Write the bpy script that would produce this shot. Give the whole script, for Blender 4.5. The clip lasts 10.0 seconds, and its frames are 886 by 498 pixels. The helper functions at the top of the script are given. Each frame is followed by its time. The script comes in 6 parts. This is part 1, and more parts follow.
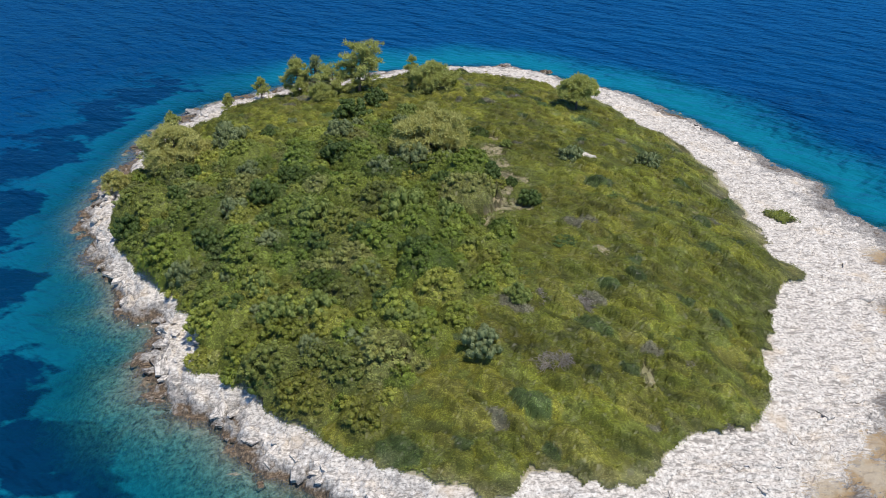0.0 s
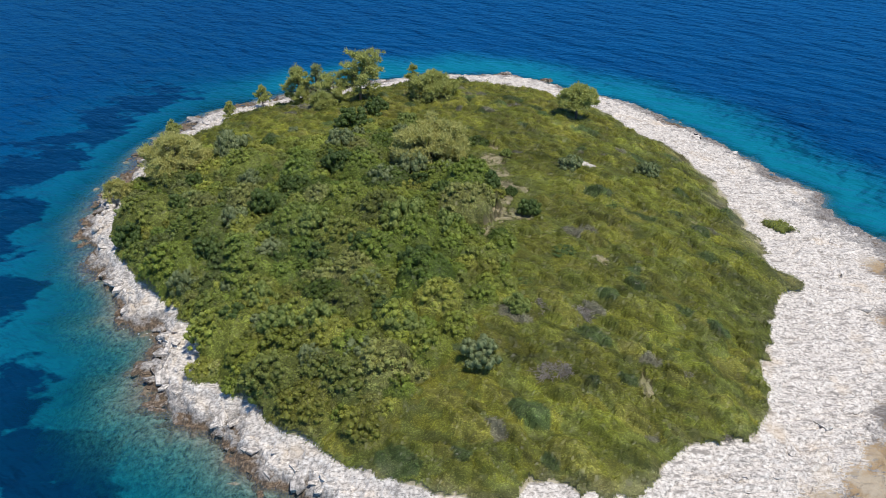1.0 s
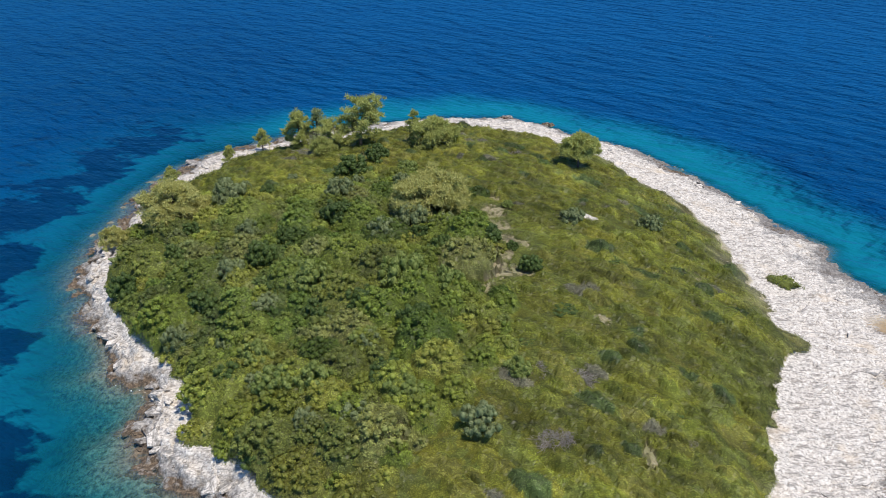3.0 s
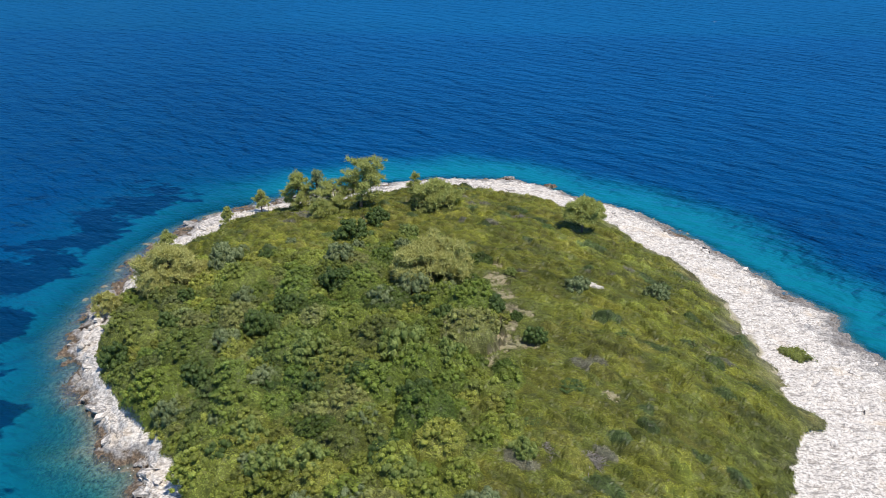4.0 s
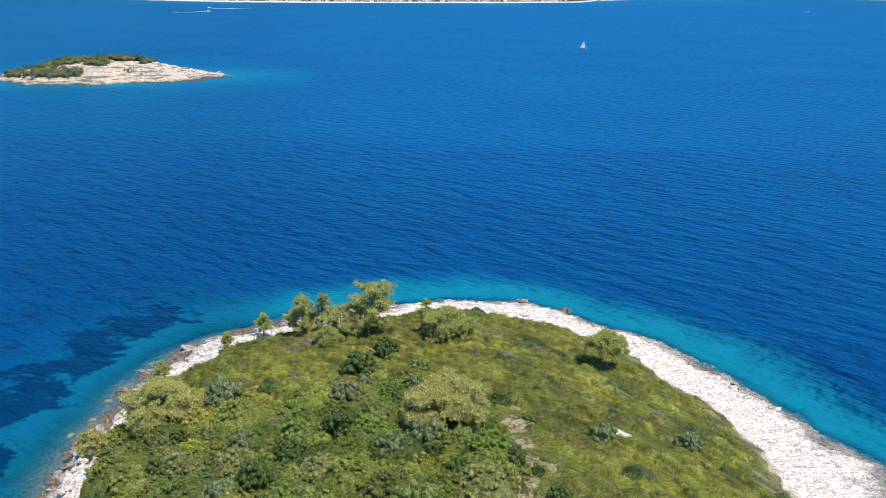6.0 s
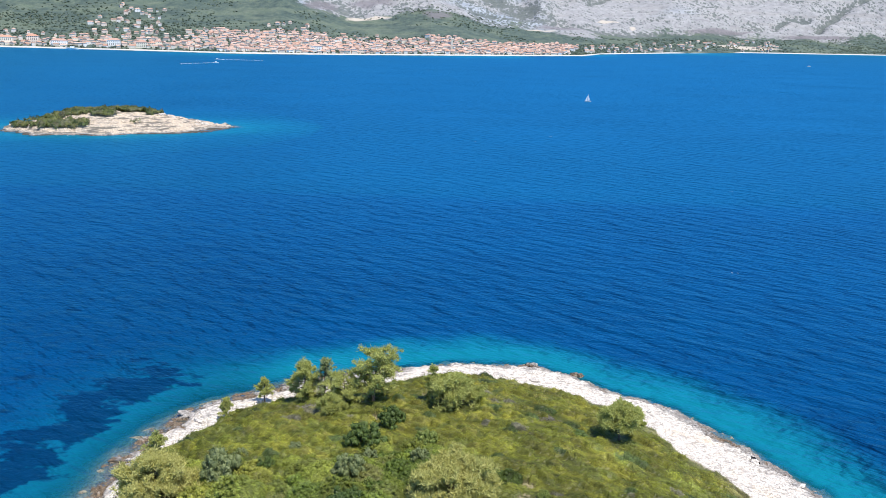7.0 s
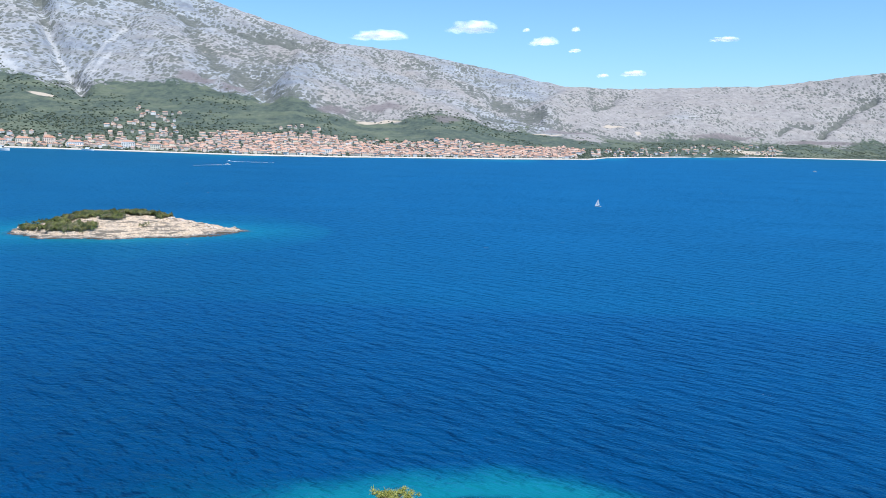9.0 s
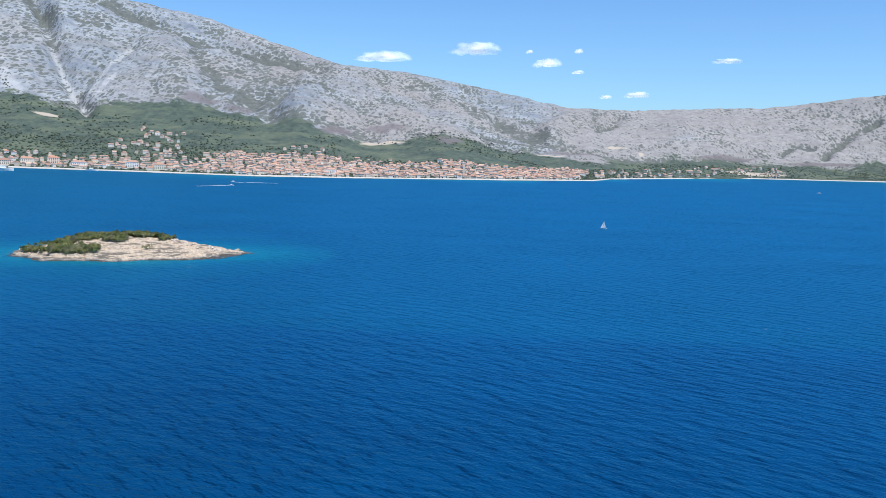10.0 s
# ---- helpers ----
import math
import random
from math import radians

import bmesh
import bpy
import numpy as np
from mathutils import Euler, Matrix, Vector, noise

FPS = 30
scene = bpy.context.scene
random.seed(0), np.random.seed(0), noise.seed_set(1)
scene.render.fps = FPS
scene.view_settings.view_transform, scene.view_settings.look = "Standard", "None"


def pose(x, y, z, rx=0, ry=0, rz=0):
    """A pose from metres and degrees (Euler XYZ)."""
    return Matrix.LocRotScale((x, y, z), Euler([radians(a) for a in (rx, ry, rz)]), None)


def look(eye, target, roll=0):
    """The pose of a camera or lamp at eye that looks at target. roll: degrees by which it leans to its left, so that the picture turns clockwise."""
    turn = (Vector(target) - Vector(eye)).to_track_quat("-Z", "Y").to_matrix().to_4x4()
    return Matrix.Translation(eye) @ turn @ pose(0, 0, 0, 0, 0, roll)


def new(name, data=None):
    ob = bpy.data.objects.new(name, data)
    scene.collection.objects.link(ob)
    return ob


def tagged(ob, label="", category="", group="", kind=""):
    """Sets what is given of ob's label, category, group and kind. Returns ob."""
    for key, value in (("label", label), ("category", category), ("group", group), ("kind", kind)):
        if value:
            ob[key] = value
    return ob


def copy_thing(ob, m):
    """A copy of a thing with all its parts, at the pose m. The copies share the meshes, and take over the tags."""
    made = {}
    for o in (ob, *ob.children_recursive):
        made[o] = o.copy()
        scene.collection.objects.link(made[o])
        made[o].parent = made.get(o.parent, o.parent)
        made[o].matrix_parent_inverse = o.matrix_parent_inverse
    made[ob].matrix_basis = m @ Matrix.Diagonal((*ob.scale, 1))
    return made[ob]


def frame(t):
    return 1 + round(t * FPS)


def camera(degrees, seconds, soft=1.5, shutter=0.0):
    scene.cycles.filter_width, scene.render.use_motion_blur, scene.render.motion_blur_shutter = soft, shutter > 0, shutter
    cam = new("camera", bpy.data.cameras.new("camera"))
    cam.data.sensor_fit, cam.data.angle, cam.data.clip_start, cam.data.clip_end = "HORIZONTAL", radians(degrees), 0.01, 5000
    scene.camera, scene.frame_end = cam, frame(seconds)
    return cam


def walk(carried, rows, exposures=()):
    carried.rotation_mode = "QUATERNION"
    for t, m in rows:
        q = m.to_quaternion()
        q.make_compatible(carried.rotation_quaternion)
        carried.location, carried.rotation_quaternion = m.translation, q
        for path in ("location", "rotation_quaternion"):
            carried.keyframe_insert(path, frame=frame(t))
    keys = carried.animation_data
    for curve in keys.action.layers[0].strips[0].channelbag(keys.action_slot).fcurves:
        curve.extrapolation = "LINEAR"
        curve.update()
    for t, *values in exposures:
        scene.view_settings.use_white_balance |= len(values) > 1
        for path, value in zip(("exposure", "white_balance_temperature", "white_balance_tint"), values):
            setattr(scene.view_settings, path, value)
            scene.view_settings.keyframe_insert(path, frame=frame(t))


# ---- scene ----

cam = camera(53.6, 10.0, soft=0.4)
PATH = [
    (0, (0.579, 0.009, 51.906), (0.524, 1.756, 50.935), -0.7),
    (0.5, (0.711, -0.013, 52.193), (0.654, 1.738, 51.227), -0.7),
    (1, (0.697, -0.071, 52.503), (0.64, 1.682, 51.542), -0.6),
    (1.5, (0.714, 0.035, 52.935), (0.657, 1.788, 51.974), -0.6),
    (2, (0.737, 0.539, 53.458), (0.679, 2.292, 52.497), -0.4),
    (3.5, (0.474, 4.339, 54.947), (0.417, 6.147, 54.093), 0.0),
    (4, (0.193, 6.162, 55.283), (0.136, 7.993, 54.482), 0.2),
    (4.5, (-0.14, 8.08, 55.68), (-0.197, 9.934, 54.931), 0.5),
    (5, (-0.615, 10.005, 56.066), (-0.674, 11.879, 55.37), 0.7),
    (5.5, (-1.147, 11.995, 56.616), (-1.209, 13.887, 55.972), 0.8),
    (7, (-2.631, 18.62, 57.95), (-2.708, 20.559, 57.466), 1.3),
    (7.5, (-3.173, 20.979, 58.452), (-3.256, 22.931, 58.023), 1.3),
    (8, (-3.74, 23.394, 58.967), (-3.828, 25.356, 58.593), 1.4),
    (8.5, (-4.439, 25.707, 59.407), (-4.533, 27.679, 59.089), 1.5),
    (9, (-5.148, 28.382, 59.906), (-5.248, 30.362, 59.644), 1.6),
    (9.5, (-6.032, 31.105, 60.252), (-6.137, 33.091, 60.036), 1.6),
    (10, (-7.116, 33.823, 60.539), (-7.224, 35.808, 60.323), 1.7),
]
EXPOSURES = ((0, -0.08), (2, -0.07), (3.5, 0.03), (5, 0.24), (7, 0.44), (8, 0.48), (9, 0.34), (10, 0.14))
walk(cam, [(t, look(eye, target, roll)) for t, eye, target, roll in PATH], EXPOSURES)

# ---------------------------------------------------------------- sky and sun
SUN_HIGH, SUN_EAST = 67.0, 132.0
world = bpy.data.worlds.new("sky")
scene.world = world
world.use_nodes = True
sky = world.node_tree.nodes.new("ShaderNodeTexSky")
sky.sky_type, sky.sun_disc = "NISHITA", False
sky.sun_elevation, sky.sun_rotation = radians(SUN_HIGH), radians(SUN_EAST)
sky.air_density, sky.dust_density, sky.ozone_density = 1.0, 0.3, 1.5
deeper = world.node_tree.nodes.new("ShaderNodeMix")  # the clear dry air of a summer noon
deeper.data_type, deeper.blend_type = "RGBA", "MULTIPLY"
deeper.inputs[0].default_value = 1.0
deeper.inputs[7].default_value = (0.53, 0.80, 1.13, 1)
world.node_tree.links.new(sky.outputs[0], deeper.inputs[6])
world.node_tree.links.new(deeper.outputs[2], world.node_tree.nodes["Background"].inputs["Color"])
world.node_tree.nodes["Background"].inputs["Strength"].default_value = 0.13
sun = new("sun", bpy.data.lights.new("sun", "SUN"))
sun.data.energy, sun.data.angle, sun.data.color = 4.8, radians(0.5), (1.0, 0.95, 0.85)
sun.matrix_basis = pose(0, 0, 200, SUN_HIGH - 90, 0, -SUN_EAST)

# ---------------------------------------------------------------- noise and plan of the islet
def lattice(ix, iy, seed):
    h = (ix.astype(np.int64) * 374761393 + iy.astype(np.int64) * 668265263 + seed * 1442695041) & 0xFFFFFFFF
    h = ((h ^ (h >> 13)) * 1274126177) & 0xFFFFFFFF
    return ((h ^ (h >> 16)) & 0xFFFF) / 65535.0


def vnoise(x, y, seed=0):
    """Smooth noise from 0 to 1 on arrays of places."""
    x, y = np.asarray(x, float), np.asarray(y, float)
    ix, iy = np.floor(x), np.floor(y)
    fx, fy = x - ix, y - iy
    fx, fy = fx * fx * fx * (fx * (fx * 6 - 15) + 10), fy * fy * fy * (fy * (fy * 6 - 15) + 10)
    a, b = lattice(ix, iy, seed), lattice(ix + 1, iy, seed)
    c, d = lattice(ix, iy + 1, seed), lattice(ix + 1, iy + 1, seed)
    return (a * (1 - fx) + b * fx) * (1 - fy) + (c * (1 - fx) + d * fx) * fy


def fbm(x, y, octaves=4, seed=0):
    total, amp, norm = 0.0, 1.0, 0.0
    for k in range(octaves):
        c, s = math.cos(0.65 + 1.1 * k) * 2 ** k, math.sin(0.65 + 1.1 * k) * 2 ** k
        total = total + amp * vnoise(x * c - y * s + 17.3 * k, x * s + y * c - 9.1 * k, seed + k)
        norm += amp
        amp *= 0.5
    return total / norm


def ridged(x, y, octaves=4, seed=0):
    total, amp, norm = 0.0, 1.0, 0.0
    for k in range(octaves):
        c, s = math.cos(0.9 * k) * 2 ** k, math.sin(0.9 * k) * 2 ** k
        total = total + amp * (1 - np.abs(2 * vnoise(x * c - y * s + 5.7 * k, x * s + y * c + 3.3 * k, seed + k) - 1))
        norm += amp
        amp *= 0.5
    return total / norm


def cells(x, y, seed=0):
    """Distance to the nearest of scattered middles, one to a unit square, and that cell's own number from 0 to 1."""
    ix, iy = np.floor(x), np.floor(y)
    best, own = np.full(np.shape(x), 9.0), np.zeros(np.shape(x))
    for i in (-1, 0, 1):
        for j in (-1, 0, 1):
            cx, cy = ix + i, iy + j
            d = np.hypot(cx + lattice(cx, cy, seed) - x, cy + lattice(cx, cy, seed + 7) - y)
            near = d < best
            best, own = np.where(near, d, best), np.where(near, lattice(cx, cy, seed + 13), own)
    return best, own


def smooth(a, b, x):
    s = np.clip((np.asarray(x, float) - a) / (b - a), 0, 1)
    return s * s * (3 - 2 * s)


# Reach of the rock and of the scrub from the islet's middle, every five degrees from east
MID = (3.0, 95.0)
SHORE = (51.5, 50.1, 47.9, 47.8, 49.9, 49.2, 48.7, 49.8, 51.1, 52.4, 53.7, 55.6, 58.4, 60.7, 62.4, 64.4, 67.8, 71.3,
         71.6, 71.8, 71.2, 70.5, 70.1, 70.3, 70.4, 70.0, 68.9, 68.7, 66.8, 64.3, 62.2, 59.1, 57.6, 55.9, 54.4, 53.3,
         49.7, 48.6, 45.6, 43.6, 43.8, 41.5, 39.7, 43.2, 44.0, 43.5, 43.6, 43.1, 44.2, 45.0, 45.2, 46.8, 48.0, 50.0,
         52.0, 53.0, 54.0, 54.0, 54.0, 53.5, 53.0, 53.0, 53.0, 53.0, 53.0, 53.0, 53.0, 53.5, 54.0, 54.0, 54.0, 53.0)
GREEN = (32.2, 32.0, 32.0, 32.5, 33.3, 34.0, 34.8, 35.8, 37.3, 38.9, 39.8, 40.6, 43.2, 47.0, 49.3, 51.0, 53.7, 54.9,
         56.7, 59.4, 60.5, 59.8, 59.1, 58.8, 59.3, 59.9, 59.8, 59.7, 57.8, 56.4, 55.1, 53.8, 52.2, 51.6, 49.7, 48.0,
         47.1, 44.9, 43.6, 41.3, 39.8, 38.1, 37.6, 37.3, 38.2, 40.1, 39.4, 39.7, 40.2, 41.4, 42.2, 43.1, 44.1, 45.5,
         46.1, 43.7, 45.4, 45.6, 42.8, 42.7, 44.1, 40.7, 38.9, 36.4, 35.4, 34.6, 34.3, 35.2, 35.9, 33.5, 32.9, 32.7)


def ring(values, theta):
    """A smooth closed curve through values at even angles."""
    v = np.asarray(values, float)
    n = len(v)
    s = (theta / (2 * np.pi) * n) % n
    i = np.floor(s).astype(int)
    f = s - i
    p0, p1, p2, p3 = v[(i - 1) % n], v[i % n], v[(i + 1) % n], v[(i + 2) % n]
    return p1 + 0.5 * f * (p2 - p0 + f * (2 * p0 - 5 * p1 + 4 * p2 - p3 + f * (3 * (p1 - p2) + p3 - p0)))


def islet_polar(x, y):
    dx, dy = x - MID[0], y - MID[1]
    r, th = np.hypot(dx, dy), np.arctan2(dy, dx)
    wob_s = (fbm(x * 0.30, y * 0.30, 4, 3) - 0.5) * 2.4 + (fbm(x * 0.9, y * 0.9, 2, 5) - 0.5) * 1.8
    wob_g = (fbm(x * 0.40, y * 0.40, 4, 11) - 0.5) * 2.4
    rs, rg = ring(SHORE, th) + wob_s, ring(GREEN, th) + wob_g
    rg = np.minimum(rg, rs - 1.6)
    west = smooth(-0.1, 0.6, -np.cos(th))
    return r, th, rs, rg, west


def lee_side(th):
    """1 along the sheltered western shore with its shallow bed, 0 on the steep side."""
    return smooth(0.12, 0.5, np.cos(th - radians(200)))


def islet_base(x, y):
    """Height of soil, shelf and sea bed, without the rock's fine relief."""
    r, th, rs, rg, west = islet_polar(x, y)
    edge = 2.9 - 1.2 * west
    u = np.clip(r / rg, 0, 1)
    inner = edge + (8.3 - edge) * (1 - u ** 2.4) + (fbm(x * 0.09, y * 0.09, 3, 21) - 0.5) * 1.4 * (1 - u)
    v = np.clip((r - rg) / (rs - rg), 0, 1)
    shelf = edge * (1 - v) ** (0.85 + 0.08 * west) + 0.06
    out = np.maximum(r - rs, 0)
    bank = 8.0 + (fbm(x * 0.06, y * 0.06, 3, 33) - 0.5) * 7
    east_bed = 0.42 * out + 0.85 * np.maximum(out - bank, 0)
    west_bed = 0.30 * out + 0.010 * out * out
    bed = -(east_bed + (west_bed - east_bed) * lee_side(th)) + (fbm(x * 0.2, y * 0.2, 3, 31) - 0.5) * np.minimum(out * 0.25, 1.4)
    z = np.where(r < rg, inner, np.where(r < rs, shelf, bed))
    return np.maximum(z, -26.0)


def beds(x, y, z, along, s, block, step):
    """Broken limestone beds that step down across s and run along the other way."""
    lines = ridged(along * 0.20, s * 1.35, 3, 43)
    blocks = fbm(along * (0.17 + 0.12 * block), s * 0.5, 3, 47)
    d, own = cells(along * 0.55 + 0.5 * blocks, s * 0.85, 57)  # blocks parted by clefts
    t = z + (blocks - 0.5) * (0.5 + 0.7 * block) + block * (0.40 * (own - 0.5) - 0.34 * smooth(0.42, 0.70, d))
    f = t / step
    k = np.floor(f)
    terr = (k + smooth(0.62, 0.95, f - k)) * step
    return 0.25 * t + 0.75 * terr + (lines - 0.62) * (0.40 - 0.28 * block) + (fbm(along * 0.9, s * 2.2, 2, 59) - 0.5) * (0.34 - 0.20 * block)


def strata(x, y, z, west):
    """Weathered limestone: level beds on the open side, ledges along the sheltered shore."""
    bend = (fbm(x * 0.15, y * 0.15, 3, 41) - 0.5) * 5
    level = beds(x, y, z, x * 0.995 - y * 0.10, x * 0.10 + y * 0.995 + bend, 0.0, 0.34)
    dx, dy = x - MID[0], y - MID[1]
    ledge = beds(x, y, z, 45 * np.arctan2(-dy, -dx), np.hypot(dx, dy) + 0.6 * bend, 1.0, 0.48)
    return level + west * (ledge - level)


def islet_ground(x, y):
    x, y = np.asarray(x, float), np.asarray(y, float)
    r, th, rs, rg, west = islet_polar(x, y)
    z = islet_base(x, y)
    w = smooth(-0.4, 1.6, r - rg) * (1 - 0.75 * smooth(0.0, 5.0, r - rs))
    return z + w * (strata(x, y, z, west) - z)

# ---------------------------------------------------------------- materials
def material(name):
    m = bpy.data.materials.new(name)
    m.use_nodes = True
    nt = m.node_tree
    return m, nt, nt.nodes["Principled BSDF"], nt.nodes["Material Output"]


def node(nt, kind, **sockets):
    n = nt.nodes.new(kind)
    for key, value in sockets.items():
        n.inputs[key.replace("_", " ")].default_value = value
    return n


def place(nt, sx=1.0, sy=1.0, sz=1.0, turn=0.0):
    """Object coordinates in metres, scaled and turned."""
    tc, mp = nt.nodes.new("ShaderNodeTexCoord"), nt.nodes.new("ShaderNodeMapping")
    mp.inputs["Scale"].default_value = (sx, sy, sz)
    mp.inputs["Rotation"].default_value = (0, 0, radians(turn))
    nt.links.new(tc.outputs["Object"], mp.inputs["Vector"])
    return mp.outputs["Vector"]


def crests(nt, across, along, turn):
    """Object coordinates for waves whose crests lie at an angle to the x axis."""
    tc, mp = nt.nodes.new("ShaderNodeTexCoord"), nt.nodes.new("ShaderNodeMapping")
    mp.vector_type = "TEXTURE"
    mp.inputs["Scale"].default_value = (along, across, 1)
    mp.inputs["Rotation"].default_value = (0, 0, radians(turn))
    nt.links.new(tc.outputs["Object"], mp.inputs["Vector"])
    return mp.outputs["Vector"]


def noise_tex(nt, vec, scale, detail=4.0, rough=0.55):
    n = node(nt, "ShaderNodeTexNoise", Scale=scale, Detail=detail, Roughness=rough)
    nt.links.new(vec, n.inputs["Vector"])
    return n.outputs["Fac"]


def ramp(nt, fac, *stops):
    n = nt.nodes.new("ShaderNodeValToRGB")
    e = n.color_ramp.elements
    while len(e) < len(stops):
        e.new(0.5)
    for el, (pos, col) in zip(e, stops):
        el.position = pos
        el.color = (*col, 1) if len(col) == 3 else col
    nt.links.new(fac, n.inputs["Fac"])
    return n.outputs["Color"]


def grey(v):
    return (v, v, v)


def mix(nt, fac, a, b, blend="MIX"):
    n = nt.nodes.new("ShaderNodeMix")
    n.data_type, n.blend_type = "RGBA", blend
    ins = [s for s in n.inputs if s.enabled]
    for sock, v in zip(ins, (fac, a, b)):
        if isinstance(v, (int, float)):
            sock.default_value = v
        elif isinstance(v, tuple):
            sock.default_value = (*v, 1)
        else:
            nt.links.new(v, sock)
    return [s for s in n.outputs if s.enabled][0]


def calc(nt, op, a, b=0.0, c=0.0):
    n = nt.nodes.new("ShaderNodeMath")
    n.operation = op
    for sock, v in zip(n.inputs, (a, b, c)):
        if isinstance(v, (int, float)):
            sock.default_value = v
        else:
            nt.links.new(v, sock)
    return n.outputs[0]


def attr(nt, name, out="Fac"):
    n = nt.nodes.new("ShaderNodeAttribute")
    n.attribute_name = name
    return n.outputs[out]


def bump(nt, shader, height, strength, distance):
    n = node(nt, "ShaderNodeBump", Strength=strength, Distance=distance)
    nt.links.new(height, n.inputs["Height"])
    nt.links.new(n.outputs["Normal"], shader.inputs["Normal"])
    return n.outputs["Normal"]


def plain(name, colour, rough=0.6, metal=0.0, vary=0.12, scale=3.0):
    """A painted or solid surface with slight blotches."""
    m, nt, bsdf, _ = material(name)
    fac = noise_tex(nt, place(nt), scale)
    lo, hi = tuple(c * (1 - vary) for c in colour), tuple(min(1, c * (1 + vary)) for c in colour)
    nt.links.new(ramp(nt, fac, (0.3, lo), (0.7, hi)), bsdf.inputs["Base Color"])
    bsdf.inputs["Roughness"].default_value, bsdf.inputs["Metallic"].default_value = rough, metal
    return m


def limestone(name, tide=1.0, warm=(1.0, 1.0, 1.0), size=1.0, ledges=0.0):
    """White karst rock, brown and black in the splash zone at the water."""
    m, nt, bsdf, _ = material(name)
    vec = place(nt)
    sep = nt.nodes.new("ShaderNodeSeparateXYZ")
    geo = nt.nodes.new("ShaderNodeNewGeometry")
    nt.links.new(geo.outputs["Position"], sep.inputs[0])
    big, fine = noise_tex(nt, vec, 0.23 / size, 5), noise_tex(nt, vec, 3.2 / size, 6, 0.7)
    lines = noise_tex(nt, place(nt, 0.5, 2.0, 2.5, -6), 2.2 / size, 5, 0.65)
    white = ramp(nt, fine, (0.33, tuple(a * b for a, b in zip((0.17, 0.155, 0.135), warm))), (0.455, tuple(a * b for a, b in zip((0.49, 0.43, 0.37), warm))), (0.67, tuple(a * b for a, b in zip((0.80, 0.735, 0.66), warm))))
    white = mix(nt, ramp(nt, lines, (0.385, grey(0.85)), (0.46, grey(0.0))), white, (0.22, 0.20, 0.175))
    cracks = noise_tex(nt, place(nt, 0.5, 1.7, 2.0, -6), 0.85 / size, 6, 0.7)
    white = mix(nt, ramp(nt, cracks, (0.37, grey(0.8)), (0.455, grey(0.0))), white, (0.20, 0.175, 0.15))
    if ledges:
        seam = noise_tex(nt, place(nt, 0.08, 0.08, 0.9, 20), 1.0, 5, 0.7)
        white = mix(nt, ramp(nt, seam, (0.445, grey(ledges)), (0.485, grey(0.0))), white, (0.15, 0.13, 0.105))
    tan = mix(nt, ramp(nt, big, (0.58, grey(0)), (0.72, grey(0.55))), white, (0.52, 0.40, 0.27))
    z = calc(nt, "ADD", sep.outputs["Z"], calc(nt, "MULTIPLY", calc(nt, "SUBTRACT", big, 0.5), 2.6))
    z = calc(nt, "ADD", z, calc(nt, "MULTIPLY", calc(nt, "SUBTRACT", fine, 0.5), 0.7))
    wet = ramp(nt, fine, (0.32, (0.020, 0.016, 0.012)), (0.5, (0.115, 0.078, 0.048)), (0.7, (0.29, 0.21, 0.135)))
    if ledges:
        wet = ramp(nt, fine, (0.3, (0.02, 0.018, 0.015)), (0.7, (0.09, 0.08, 0.06)))
    splash = ramp(nt, fine, (0.3, (0.085, 0.077, 0.07)), (0.65, (0.36, 0.33, 0.30)))
    f1 = ramp(nt, calc(nt, "DIVIDE", z, 2.0 * tide), (0.46, grey(1)), (0.80, grey(0)))
    f2 = ramp(nt, calc(nt, "DIVIDE", z, 2.0 * tide), (0.17, grey(1)), (0.42, grey(0)))
    col = mix(nt, f2, mix(nt, f1, tan, splash), wet)
    f3 = ramp(nt, calc(nt, "ADD", calc(nt, "DIVIDE", z, 2.0), 0.5), (0.22, grey(1)), (0.42, grey(0)))
    col = mix(nt, f3, col, ramp(nt, fine, (0.35, (0.06, 0.048, 0.03)), (0.6, (0.24, 0.21, 0.15))))
    streaks = calc(nt, "ADD", calc(nt, "MULTIPLY", calc(nt, "SUBTRACT", fine, 0.5), 0.8), calc(nt, "MULTIPLY", calc(nt, "SUBTRACT", lines, 0.5), 1.8))
    col = mix(nt, ramp(nt, calc(nt, "ADD", attr(nt, "grime"), streaks), (0.30, grey(0)), (0.55, grey(0.9))), col, ramp(nt, fine, (0.35, (0.085, 0.075, 0.068)), (0.65, (0.27, 0.24, 0.215))))
    rust = calc(nt, "ADD", attr(nt, "rust"), calc(nt, "ADD", calc(nt, "MULTIPLY", calc(nt, "SUBTRACT", fine, 0.5), 1.0), calc(nt, "MULTIPLY", calc(nt, "SUBTRACT", lines, 0.5), 2.0)))
    col = mix(nt, ramp(nt, rust, (0.42, grey(0)), (0.62, grey(0.9))), col, ramp(nt, big, (0.40, (0.12, 0.10, 0.085)), (0.50, (0.30, 0.20, 0.095)), (0.60, (0.36, 0.29, 0.20))))
    soil = attr(nt, "soil")
    col = mix(nt, ramp(nt, calc(nt, "ADD", soil, calc(nt, "MULTIPLY", calc(nt, "SUBTRACT", fine, 0.5), 0.9)), (0.45, grey(0)), (0.7, grey(1))), col,
              ramp(nt, fine, (0.3, (0.20, 0.165, 0.09)), (0.7, (0.46, 0.40, 0.28))))
    nt.links.new(col, bsdf.inputs["Base Color"])
    bsdf.inputs["Roughness"].default_value = 0.85
    bump(nt, bsdf, calc(nt, "ADD", fine, calc(nt, "MULTIPLY", lines, 0.8)), 0.5, 0.10)
    return m


